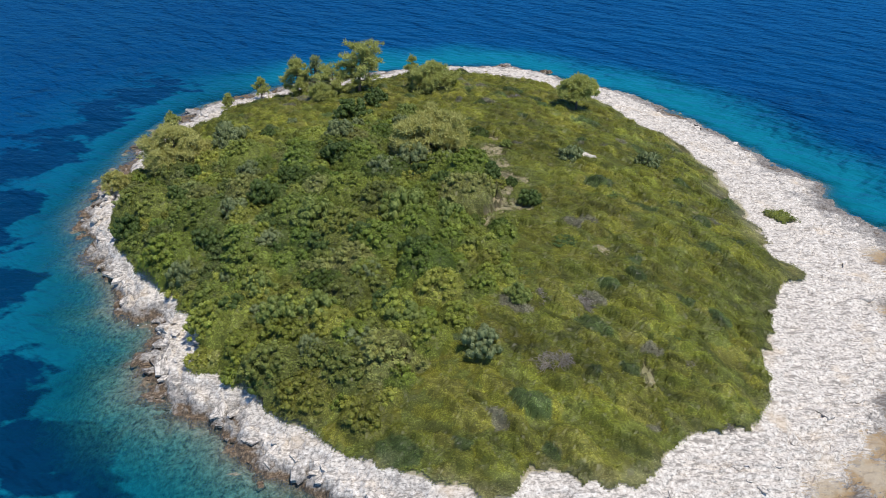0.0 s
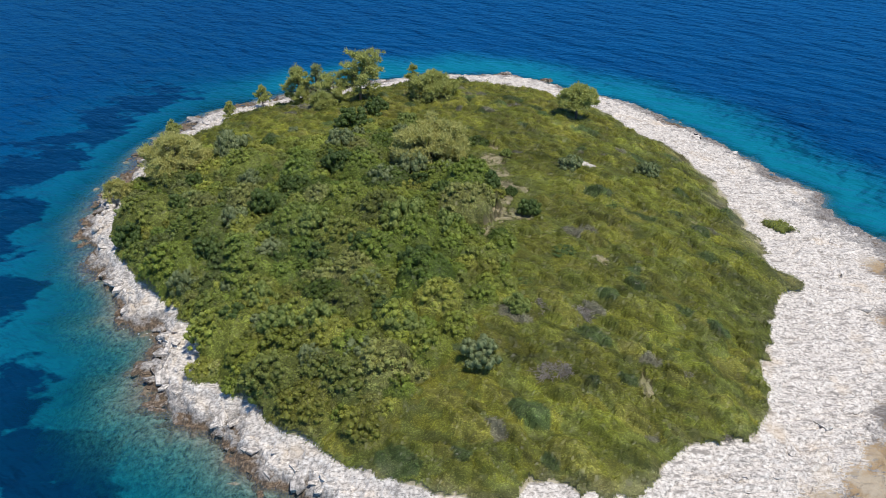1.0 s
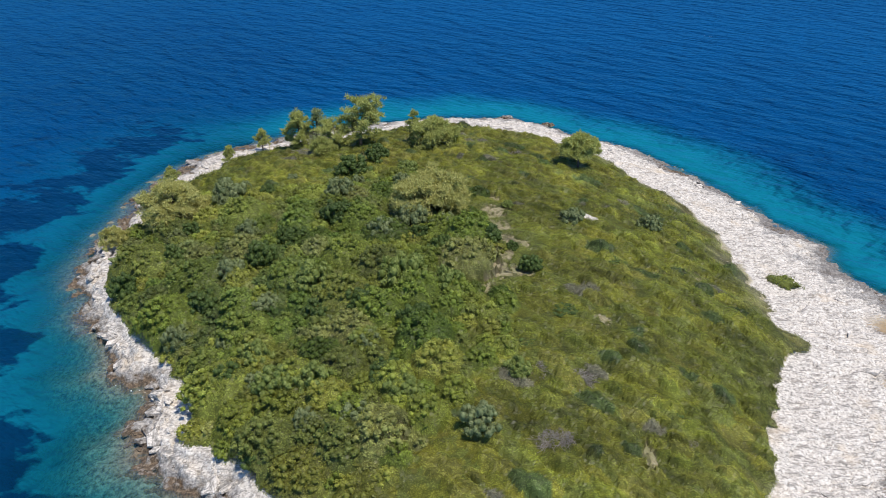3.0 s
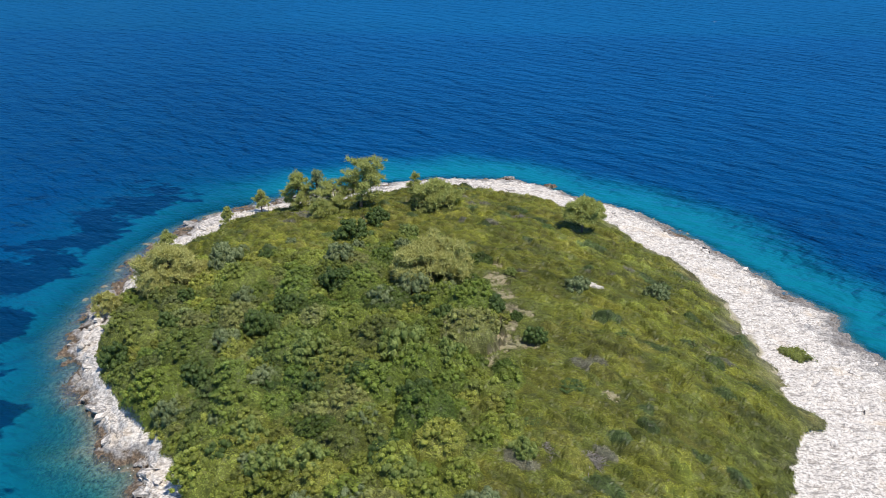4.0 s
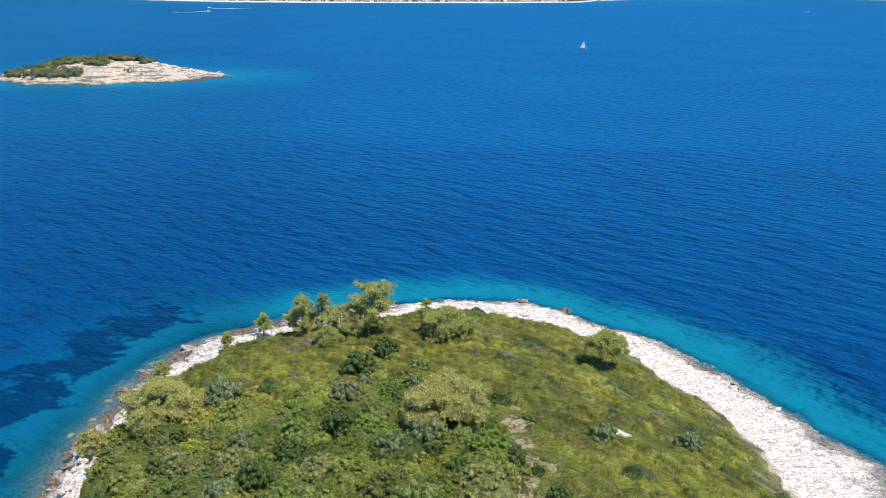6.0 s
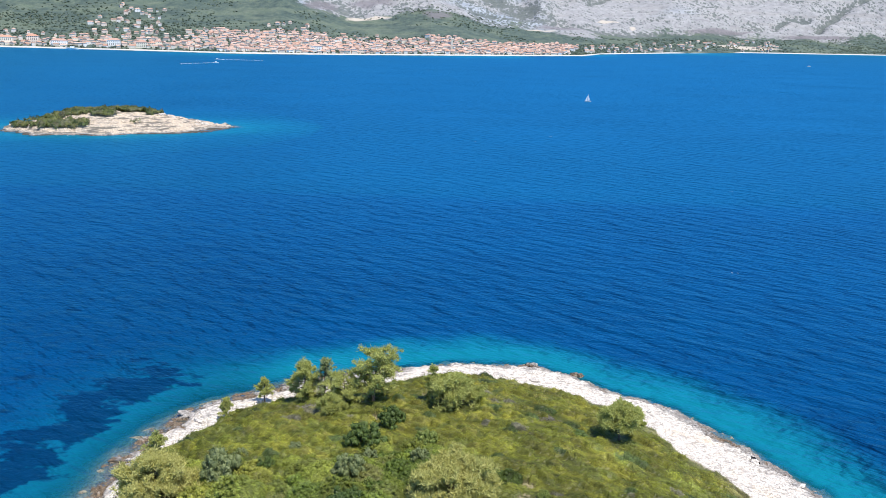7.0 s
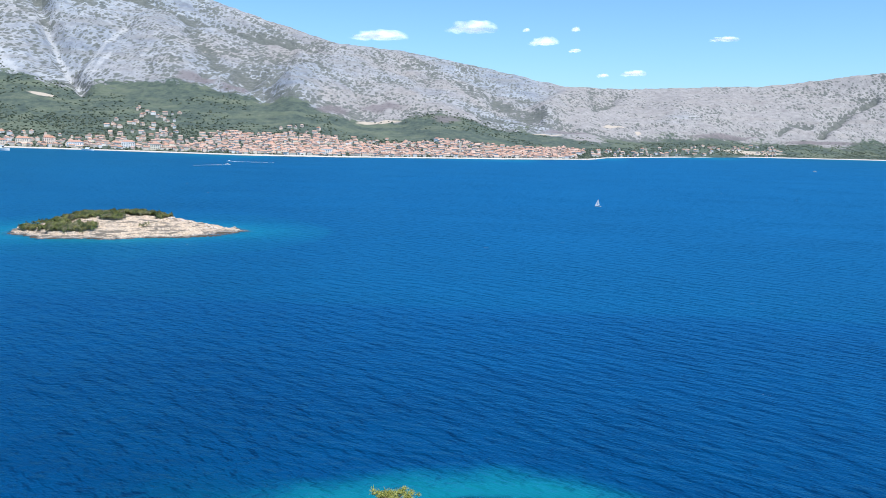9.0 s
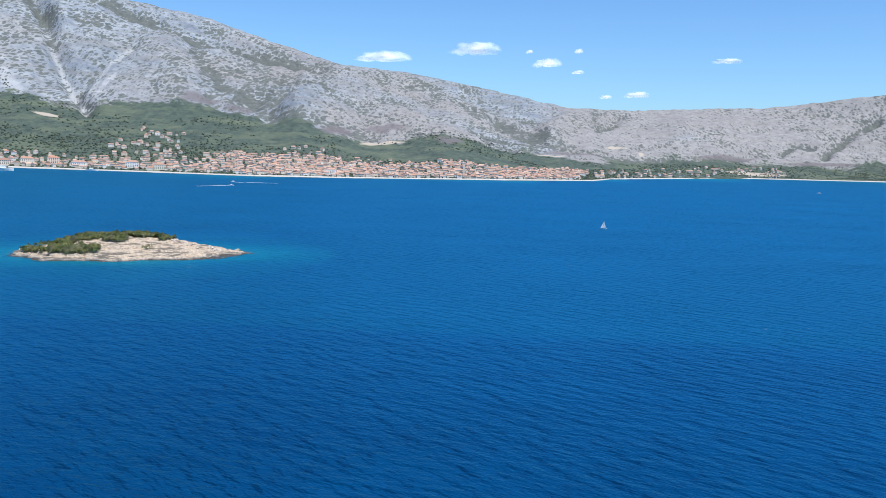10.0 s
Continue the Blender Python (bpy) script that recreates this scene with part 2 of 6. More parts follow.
def foliage(name, dark, light, tone=False, gloss=0.45):
    """Leaves: each one a shade of its own, a little light let through."""
    m, nt, bsdf, out = material(name)
    geo = nt.nodes.new("ShaderNodeNewGeometry")
    oi = nt.nodes.new("ShaderNodeObjectInfo")
    fac = calc(nt, "ADD", calc(nt, "MULTIPLY", geo.outputs["Random Per Island"], 0.75), calc(nt, "MULTIPLY", oi.outputs["Random"], 0.25))
    if tone:
        base = attr(nt, "tone", "Color")
        shade = ramp(nt, geo.outputs["Random Per Island"], (0.0, grey(0.86)), (0.5, grey(1.0)), (1.0, (1.1, 1.1, 1.08)))
        col = mix(nt, 1.0, base, shade, "MULTIPLY")
    else:
        col = ramp(nt, fac, (0.0, dark), (1.0, light))
    nt.links.new(col, bsdf.inputs["Base Color"])
    bsdf.inputs["Roughness"].default_value = gloss
    bsdf.inputs["Specular IOR Level"].default_value = 0.25
    trans = nt.nodes.new("ShaderNodeBsdfTranslucent")
    nt.links.new(mix(nt, 1.0, col, (0.95, 1.1, 0.6), "MULTIPLY"), trans.inputs["Color"])
    ms = node(nt, "ShaderNodeMixShader", Fac=0.27)
    nt.links.new(bsdf.outputs[0], ms.inputs[1])
    nt.links.new(trans.outputs[0], ms.inputs[2])
    nt.links.new(ms.outputs[0], out.inputs["Surface"])
    return m


def sea_water():
    """Clear shallows over the bed, deep blue where the bed is out of sight."""
    m, nt, bsdf, out = material("sea_water")
    depth = attr(nt, "depth")
    fade = attr(nt, "murk")
    body = nt.nodes.new("ShaderNodeBsdfDiffuse")
    big = noise_tex(nt, place(nt, 1, 1.3, 1, 24), 0.006, 3)
    patch = noise_tex(nt, place(nt, 1, 1.4, 1, 24), 0.05, 3)
    blue = ramp(nt, calc(nt, "ADD", calc(nt, "MULTIPLY", big, 0.75), calc(nt, "MULTIPLY", patch, 0.25)), (0.35, SEA_DARK), (0.68, SEA_LIGHT))
    blue = mix(nt, attr(nt, "shoal"), blue, SEA_SHALLOW)
    tufts = calc(nt, "ADD", calc(nt, "MULTIPLY", noise_tex(nt, place(nt, 1, 1.5, 1, 24), 0.10, 3, 0.55), 0.75), calc(nt, "MULTIPLY", noise_tex(nt, place(nt, 1, 1.3, 1, 24), 0.5, 3, 0.6), 0.25))
    meadow = calc(nt, "ADD", attr(nt, "weed"), calc(nt, "MULTIPLY", calc(nt, "SUBTRACT", tufts, 0.5), 2.7))
    blue = mix(nt, ramp(nt, meadow, (0.46, grey(0)), (0.60, grey(0.9))), blue, SEA_WEED)
    nt.links.new(blue, body.inputs["Color"])
    clear = nt.nodes.new("ShaderNodeBsdfTransparent")
    comb = nt.nodes.new("ShaderNodeCombineColor")
    for i, k in enumerate((-0.60, -0.11, -0.06)):
        nt.links.new(calc(nt, "EXPONENT", calc(nt, "MULTIPLY", depth, k)), comb.inputs[i])
    nt.links.new(comb.outputs[0], clear.inputs["Color"])
    under = nt.nodes.new("ShaderNodeMixShader")
    nt.links.new(fade, under.inputs[0])
    nt.links.new(clear.outputs[0], under.inputs[1])
    nt.links.new(body.outputs[0], under.inputs[2])
    # wind ripples on a low swell
    w1 = noise_tex(nt, crests(nt, 1.6, 3.2, -8), 1.0, 3, 0.55)
    w2 = noise_tex(nt, crests(nt, 3.7, 8.5, -38), 1.0, 3, 0.5)
    w3 = noise_tex(nt, place(nt, 0.7, 1.2, 1, 22), 0.04, 3, 0.5)
    gust = ramp(nt, noise_tex(nt, place(nt, 0.8, 1.2, 1, 15), 0.011, 3), (0.35, grey(0.7)), (0.65, grey(1.0)))
    sheltered = calc(nt, "MULTIPLY", gust, calc(nt, "SUBTRACT", 1.0, calc(nt, "MULTIPLY", attr(nt, "shoal"), 0.65)))
    h = calc(nt, "MULTIPLY", calc(nt, "ADD", calc(nt, "MULTIPLY", w1, 1.3), calc(nt, "ADD", calc(nt, "MULTIPLY", w2, 5.6), calc(nt, "MULTIPLY", w3, 6.0))), sheltered)
    b = node(nt, "ShaderNodeBump", Strength=1.0, Distance=1.4)
    nt.links.new(h, b.inputs["Height"])
    nt.links.new(b.outputs[0], body.inputs["Normal"])
    calm = node(nt, "ShaderNodeBump", Strength=1.0, Distance=0.38)
    nt.links.new(calc(nt, "MULTIPLY", calc(nt, "ADD", w1, calc(nt, "MULTIPLY", w2, 2.8)), gust), calm.inputs["Height"])
    shine = node(nt, "ShaderNodeBsdfGlossy", Roughness=0.3)
    shine.inputs["Color"].default_value = (0.12, 0.64, 1, 1)
    nt.links.new(calm.outputs[0], shine.inputs["Normal"])
    fr = node(nt, "ShaderNodeFresnel", IOR=1.33)
    nt.links.new(calm.outputs[0], fr.inputs["Normal"])
    top = nt.nodes.new("ShaderNodeMixShader")
    nt.links.new(calc(nt, "MINIMUM", calc(nt, "MULTIPLY", fr.outputs[0], 0.9), 0.44), top.inputs[0])
    nt.links.new(under.outputs[0], top.inputs[1])
    nt.links.new(shine.outputs[0], top.inputs[2])
    nt.links.new(top.outputs[0], out.inputs["Surface"])
    return m



def mixed_paint(name, *colours, rough=0.85):
    """Each house in a shade of its own."""
    m, nt, bsdf, _ = material(name)
    geo, oi = nt.nodes.new("ShaderNodeNewGeometry"), nt.nodes.new("ShaderNodeObjectInfo")
    pick = calc(nt, "FRACT", calc(nt, "ADD", geo.outputs["Random Per Island"], oi.outputs["Random"]))
    col = ramp(nt, pick, *[(k / (len(colours) - 1), c) for k, c in enumerate(colours)])
    wear = noise_tex(nt, place(nt), 0.5, 5, 0.65)
    nt.links.new(mix(nt, 1.0, col, ramp(nt, wear, (0.3, grey(0.72)), (0.65, grey(1.0))), "MULTIPLY"), bsdf.inputs["Base Color"])
    bsdf.inputs["Roughness"].default_value = rough
    return m


def seabed_mat():
    """Pale sand and stones with dark meadows of sea grass."""
    m, nt, bsdf, _ = material("seabed")
    vec = place(nt)
    meadow = attr(nt, "meadow")
    fine = noise_tex(nt, vec, 0.9, 6, 0.6)
    stones = noise_tex(nt, vec, 2.1, 7, 0.8)
    sand = ramp(nt, stones, (0.38, (0.035, 0.032, 0.022)), (0.49, (0.15, 0.138, 0.10)), (0.62, (0.30, 0.28, 0.21)))
    grass = ramp(nt, fine, (0.35, (0.006, 0.012, 0.008)), (0.7, (0.03, 0.045, 0.02)))
    f = calc(nt, "ADD", meadow, calc(nt, "MULTIPLY", calc(nt, "SUBTRACT", fine, 0.5), 0.5))
    nt.links.new(mix(nt, ramp(nt, f, (0.44, grey(0)), (0.56, grey(1))), sand, grass), bsdf.inputs["Base Color"])
    bsdf.inputs["Roughness"].default_value = 0.9
    return m


def mountain_mat():
    """Bare limestone dotted with shrubs, thin beds along the contours, woods on the lower slopes; the blue of far haze
    is put into the colours.
    """
    m, nt, bsdf, _ = material("mountain")
    vec = place(nt)
    wood = attr(nt, "wood")
    n1, n2 = noise_tex(nt, vec, 0.005, 6, 0.6), noise_tex(nt, vec, 0.035, 5, 0.65)
    # rock greys shifted to blue, haze painted into the base colour
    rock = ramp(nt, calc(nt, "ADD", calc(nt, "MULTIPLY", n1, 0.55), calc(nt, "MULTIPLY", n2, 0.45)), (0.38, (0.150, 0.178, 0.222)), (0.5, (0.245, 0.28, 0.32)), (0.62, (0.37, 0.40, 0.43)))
    beds = noise_tex(nt, place(nt, 0.0035, 0.0035, 0.045), 1.0, 5, 0.6)
    rock = mix(nt, ramp(nt, beds, (0.40, grey(0.55)), (0.50, grey(0))), rock, (0.20, 0.205, 0.205))
    blush = calc(nt, "ADD", noise_tex(nt, vec, 0.0016, 3, 0.5), calc(nt, "MULTIPLY", attr(nt, "warm"), 0.30))
    rock = mix(nt, ramp(nt, blush, (0.45, grey(0)), (0.68, grey(0.75))), rock, ramp(nt, n2, (0.35, (0.225, 0.21, 0.20)), (0.65, (0.325, 0.31, 0.295))))
    rock = mix(nt, ramp(nt, calc(nt, "ADD", attr(nt, "scree"), calc(nt, "MULTIPLY", calc(nt, "SUBTRACT", n2, 0.5), 0.9)), (0.45, grey(0)), (0.8, grey(0.5))), rock, (0.42, 0.435, 0.45))
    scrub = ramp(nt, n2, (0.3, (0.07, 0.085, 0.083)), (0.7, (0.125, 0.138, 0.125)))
    col, upright = rock, place(nt, 1.0, 0.3, 1.0)  # shrubs stand level on the steep slope
    for size, low, weight in ((0.060, 0.27, 0.58), (0.105, 0.22, 0.48)):
        vor = node(nt, "ShaderNodeTexVoronoi", Scale=size)
        nt.links.new(upright, vor.inputs["Vector"])
        near = calc(nt, "ADD", vor.outputs["Distance"], calc(nt, "MULTIPLY", calc(nt, "SUBTRACT", 0.5, n1), 0.9))
        near = calc(nt, "SUBTRACT", near, calc(nt, "MULTIPLY", attr(nt, "cover"), weight))
        col = mix(nt, ramp(nt, near, (low, grey(0.85)), (low + 0.10, grey(0))), col, scrub)
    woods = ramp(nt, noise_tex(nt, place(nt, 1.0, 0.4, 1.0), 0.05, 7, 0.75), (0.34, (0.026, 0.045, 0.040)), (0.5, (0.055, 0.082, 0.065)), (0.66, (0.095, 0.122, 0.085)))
    fields = noise_tex(nt, place(nt, 1, 1.0, 5.0, 10), 0.006, 5, 0.6)
    woods = mix(nt, ramp(nt, fields, (0.50, grey(0)), (0.60, grey(0.6))), woods, ramp(nt, n2, (0.35, (0.085, 0.118, 0.075)), (0.65, (0.145, 0.168, 0.115))))
    f = calc(nt, "ADD", wood, calc(nt, "MULTIPLY", calc(nt, "SUBTRACT", n2, 0.5), 2.2))
    col = mix(nt, ramp(nt, f, (0.42, grey(0)), (0.62, grey(1))), col, woods)
    burnt = attr(nt, "burnt")
    col = mix(nt, ramp(nt, calc(nt, "ADD", burnt, calc(nt, "MULTIPLY", calc(nt, "SUBTRACT", n2, 0.5), 0.5)), (0.4, grey(0)), (0.6, grey(0.75))), col, (0.145, 0.13, 0.14))
    earth = attr(nt, "earth")
    col = mix(nt, ramp(nt, calc(nt, "ADD", earth, calc(nt, "MULTIPLY", calc(nt, "SUBTRACT", n2, 0.5), 0.5)), (0.45, grey(0)), (0.65, grey(0.9))), col, (0.44, 0.385, 0.32))
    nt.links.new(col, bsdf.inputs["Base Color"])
    bsdf.inputs["Roughness"].default_value = 0.95
    bump(nt, bsdf, calc(nt, "ADD", n2, calc(nt, "MULTIPLY", beds, 0.5)), 0.6, 8.0)
    return m


SEA_DARK, SEA_LIGHT, SEA_SHALLOW, SEA_WEED = (0.0006, 0.032, 0.104), (0.0006, 0.055, 0.161), (0.003, 0.143, 0.196), (0.0005, 0.018, 0.060)
WATER, SEABED, MOUNTAIN = sea_water(), seabed_mat(), mountain_mat()
ROCK = limestone("limestone", 0.66)
SCRUB = foliage("scrub_leaves", (0.05, 0.07, 0.02), (0.15, 0.19, 0.05), tone=True)
LEAF_DARK = foliage("dark_leaves", (0.04, 0.07, 0.018), (0.13, 0.18, 0.045))
LEAF_GREY = foliage("grey_leaves", (0.13, 0.16, 0.06), (0.28, 0.315, 0.15))
LEAF_PALE = foliage("pale_green_leaves", (0.11, 0.155, 0.034), (0.30, 0.34, 0.095))
LEAF_YELLOW = foliage("yellow_green_leaves", (0.18, 0.20, 0.04), (0.40, 0.41, 0.11))
NEEDLE = foliage("pine_needles", (0.27, 0.285, 0.075), (0.52, 0.52, 0.18))
NEEDLE_TAN = foliage("dry_pine_needles", (0.32, 0.30, 0.09), (0.58, 0.54, 0.20))
NEEDLE_GREY = foliage("grey_pine_needles", (0.20, 0.235, 0.10), (0.40, 0.43, 0.21))
DEAD = foliage("dead_twigs", (0.14, 0.12, 0.10), (0.36, 0.32, 0.28))
BARK = plain("bark", (0.13, 0.10, 0.075), 0.9, vary=0.4, scale=5)

# ---------------------------------------------------------------- mesh helpers
def mesh_of(name, verts, faces, mat, smooth_faces=False, attrs=(), colour=None):
    """One mesh from arrays of corners and of equal-sided faces."""
    verts, faces = np.asarray(verts, np.float32), np.asarray(faces, np.int32)
    me = bpy.data.meshes.new(name)
    n, k = faces.shape
    me.vertices.add(len(verts))
    me.vertices.foreach_set("co", verts.ravel())
    me.loops.add(n * k)
    me.loops.foreach_set("vertex_index", faces.ravel())
    me.polygons.add(n)
    me.polygons.foreach_set("loop_start", np.arange(0, n * k, k, dtype=np.int32))
    me.polygons.foreach_set("use_smooth", np.full(n, smooth_faces))
    me.update(calc_edges=True)
    for key, values in attrs:
        me.attributes.new(key, "FLOAT", "POINT").data.foreach_set("value", np.asarray(values, np.float32).ravel())
    if colour is not None:
        rgba = np.concatenate([np.asarray(colour, np.float32), np.ones((len(verts), 1), np.float32)], 1)
        me.attributes.new("tone", "FLOAT_COLOR", "POINT").data.foreach_set("color", rgba.ravel())
    me.materials.append(mat)
    return me


def grid_faces(nx, ny, keep=None):
    i = np.arange(nx * ny).reshape(ny, nx)
    f = np.stack([i[:-1, :-1], i[:-1, 1:], i[1:, 1:], i[1:, :-1]], -1).reshape(-1, 4)
    if keep is not None:
        f = f[keep.ravel()[f].all(1)]
    return f


def compact(verts, faces, *extra):
    used = np.unique(faces)
    back = np.full(len(verts), -1, np.int64)
    back[used] = np.arange(len(used))
    return (verts[used], back[faces], *[e[used] for e in extra])


def part(name, me, parent=None, label="", m=None):
    ob = new(name, me)
    ob.parent = parent
    if m is not None:
        ob.matrix_basis = m
    return tagged(ob, label)


# ---------------------------------------------------------------- sea
def far_islet_frame(x, y):
    dx, dy = x + 209.0, y - 513.0
    a, b = dx * 0.951 + dy * 0.304, -dx * 0.304 + dy * 0.951
    th = np.arctan2(b / 39.0, a / 62.0)
    k = np.hypot(a / 62.0, b / 39.0) / (1 + 0.05 * np.cos(3 * th + 0.5) + (fbm(x * 0.07, y * 0.07, 4, 71) - 0.5) * 0.28)
    return a, b, k


def far_islet_ground(x, y):
    a, b, k = far_islet_frame(x, y)
    top = 10.0 - 6.4 * smooth(5, 62, a) - 1.2 * smooth(20, 66, -a)
    z = np.where(k < 1, 0.15 + top * (1 - np.clip(k, 0, 1) ** 2.0) ** 0.9, -(k - 1) * 26)
    t = z + (fbm(x * 0.14, y * 0.14, 4, 73) - 0.5) * 2.2
    f = t / 1.5
    terr = (np.floor(f) + smooth(0.8, 0.98, f - np.floor(f))) * 1.5
    w = smooth(1.25, 1.0, k)
    return np.maximum(z + w * (0.15 * t + 0.85 * terr - z) + w * (fbm(x * 0.45, y * 0.45, 3, 75) - 0.5) * 1.0, -26)


def axis(dense, far):
    """Coordinates close together over the dense stretches and ever wider beyond."""
    vals = []
    for a, b, step in dense:
        vals += list(np.arange(a, b, step))
    lo, hi = min(vals), max(vals)
    step = 6.0
    while hi < far:
        hi += step
        step *= 1.25
        vals.append(hi)
    step = 6.0
    while lo > -far:
        lo -= step
        step *= 1.25
        vals.append(lo)
    return np.unique(np.round(vals, 3))


# Where the sea grass grows thicker or leaves the sand bare: place, reach, how much
MEADOWS = ((-35.8, 59.2, 4.5, 0.45), (-42.3, 65.5, 4.0, 0.35), (-31.0, 57.0, 3.0, 0.40), (-51.9, 85.2, 4.0, 0.35), (-35.0, 53.0, 4.0, 0.30),
           (-46.2, 78.2, 4.0, -0.40), (-40.2, 71.0, 4.0, -0.35), (-27.0, 56.5, 2.5, -0.35), (-24.0, 53.5, 3.0, -0.40), (-47.0, 96.0, 3.0, -0.2))


def build_sea():
    xs = axis([(-300, -110, 5), (-110, -80, 2.5), (-80, 90, 1.05)], 9000)
    ys = axis([(10, 200, 1.05), (200, 440, 12), (440, 600, 5)], 9000)
    gx, gy = np.meshgrid(xs, ys)
    depth = np.minimum(-islet_base(gx, gy), -far_islet_ground(gx, gy))
    depth = np.clip(depth + 0.02, 0.02, 40)
    depth = np.where((np.hypot(gx - 3, gy - 95) > 150) & (np.hypot(gx + 205, gy - 518) > 110), 40, depth)
    r, th, rs, rg, west = islet_polar(gx, gy)
    out, west = r - rs, lee_side(th)
    bank = 11.0 + (fbm(gx * 0.06, gy * 0.06, 3, 33) - 0.5) * 8
    shoal = west * np.exp(-0.10 * depth) + (1 - west) * smooth(bank + 7, bank - 6, out)
    murk = west * (1 - np.exp(-0.09 * depth)) + (1 - west) * (0.30 + 0.70 * smooth(0, 3, out))
    # sea-grass meadows off the sheltered shore, broken by paler sand
    near = 7.0 + (fbm(gx * 0.11, gy * 0.11, 4, 35) - 0.5) * 6
    north = smooth(radians(212), radians(178), th % (2 * np.pi))
    weed = west * smooth(near - 3, near + 5, out) * (0.56 + 0.22 * north * smooth(26, 10, out) - 0.3 * north * smooth(14, 30, out)) * smooth(85, 40, out)
    for bx, by, br, more in MEADOWS:
        weed = weed + more * west * np.exp(-((gx - bx) ** 2 + (gy - by) ** 2) / br ** 2)
    lee_shoal = 0.78 - 0.20 * smooth(6, 20, out) - 0.58 * smooth(18, 62, out + 26 * north)
    lee_murk = 0.08 + 0.86 * smooth(1.5, 15, out + 5 * north)
    shoal, murk = shoal + west * (lee_shoal - shoal), murk + west * (lee_murk - murk)
    other = gy > 330
    weed = np.where(other, 0, weed)
    shoal, murk = np.where(other, np.exp(-0.05 * depth), shoal), np.where(other, np.clip(depth * 0.6, 0, 1), murk)
    # a shallow strip along the mainland
    mx = np.interp(gx, COAST_X, COAST_Y) - gy
    depth = np.where((gy > 1500) & (mx < 45), np.clip(mx * 0.35, 1.2, 40), depth)
    near = (gy > 1500) & (mx < 45)
    shoal, murk = np.where(near, np.clip(0.9 - mx * 0.025, 0, 1), shoal), np.where(near, 1, murk)
    me = mesh_of("sea", np.stack([gx, gy, 0 * gx], -1).reshape(-1, 3), grid_faces(len(xs), len(ys)), WATER, True, [("depth", depth), ("shoal", shoal), ("murk", murk), ("weed", weed)])
    return tagged(new("sea", me), "deep blue open sea with small wind ripples and clear turquoise shallows", "sea", kind="structure")


def build_seabed():
    step = 1.1
    xs, ys = np.arange(-110, 110, step), np.arange(5, 215, step)
    gx, gy = np.meshgrid(xs, ys)
    z = islet_base(gx, gy)
    r, th, rs, rg, west = islet_polar(gx, gy)
    out = r - rs
    n = fbm(gx * 0.13 + gy * 0.05, gy * 0.20, 4, 81)
    near = 7.0 + (fbm(gx * 0.11, gy * 0.11, 4, 35) - 0.5) * 9
    meadow = (smooth(near - 2, near + 2, out) * 0.80 + (n - 0.5) * 2.0) * smooth(0.1, 0.6, lee_side(th))
    meadow = np.where(out < 10.0, 0, meadow)
    stones = np.maximum(fbm(gx * 0.5, gy * 0.5, 3, 83) - 0.55, 0) * 2.5 * smooth(9, 1, out) * smooth(-1, 0.5, out)
    z = z - 0.35 * smooth(1.0, -1.0, out) * 3 + stones
    v, f, md = compact(np.stack([gx, gy, z], -1).reshape(-1, 3), grid_faces(len(xs), len(ys)), np.clip(meadow, 0, 1).ravel())
    me = mesh_of("seabed", v, f, SEABED, True, [("meadow", md)])
    return tagged(new("seabed", me), "pale sandy sea bed with dark meadows of sea grass", "seabed", kind="structure")


# ---------------------------------------------------------------- islet: rock and soil
BARE = ((5.0, 89.0, 4.2), (4.0, 104.5, 2.8), (6.0, 96.5, 2.8), (4.4, 100.0, 3.0), (3.0, 84.8, 2.2), (-5.0, 62.5, 2.4), (14.6, 80.4, 1.8), (16.9, 95.7, 1.6),
        (3.8, 109.0, 2.2), (26.2, 92.7, 2.0), (-21.2, 80.6, 1.2), (-15.8, 129.4, 2.0), (3.6, 92.2, 3.9), (-8, 141, 3.0), (24, 100, 1.6), (0.5, 68, 1.3), (16, 62, 1.4))


def bare_ground(x, y):
    """Where dry grass and stones show between the bushes."""
    x, y = x + (fbm(x * 0.5, y * 0.5, 3, 93) - 0.5) * 2.6, y + (fbm(x * 0.5, y * 0.5, 3, 97) - 0.5) * 2.6
    s = np.zeros_like(np.asarray(x, float))
    for bx, by, br in BARE:
        s = np.maximum(s, 1 - np.hypot(x - bx, (y - by)) / br)
    return smooth(0.16, 0.78, s * (0.1 + 1.8 * fbm(x * 0.7, y * 0.7, 3, 91))) * (0.40 + 0.60 * smooth(0.38, 0.58, fbm(x * 2.2, y * 2.2, 2, 95)))


RUST = ((34.0, 54.2, 2.8), (36.5, 57.5, 2.6), (45.8, 77.5, 2.8), (49.5, 89.0, 3.2), (43.6, 70.0, 2.4), (39.5, 63.0, 2.2), (30.0, 51.0, 3.0))


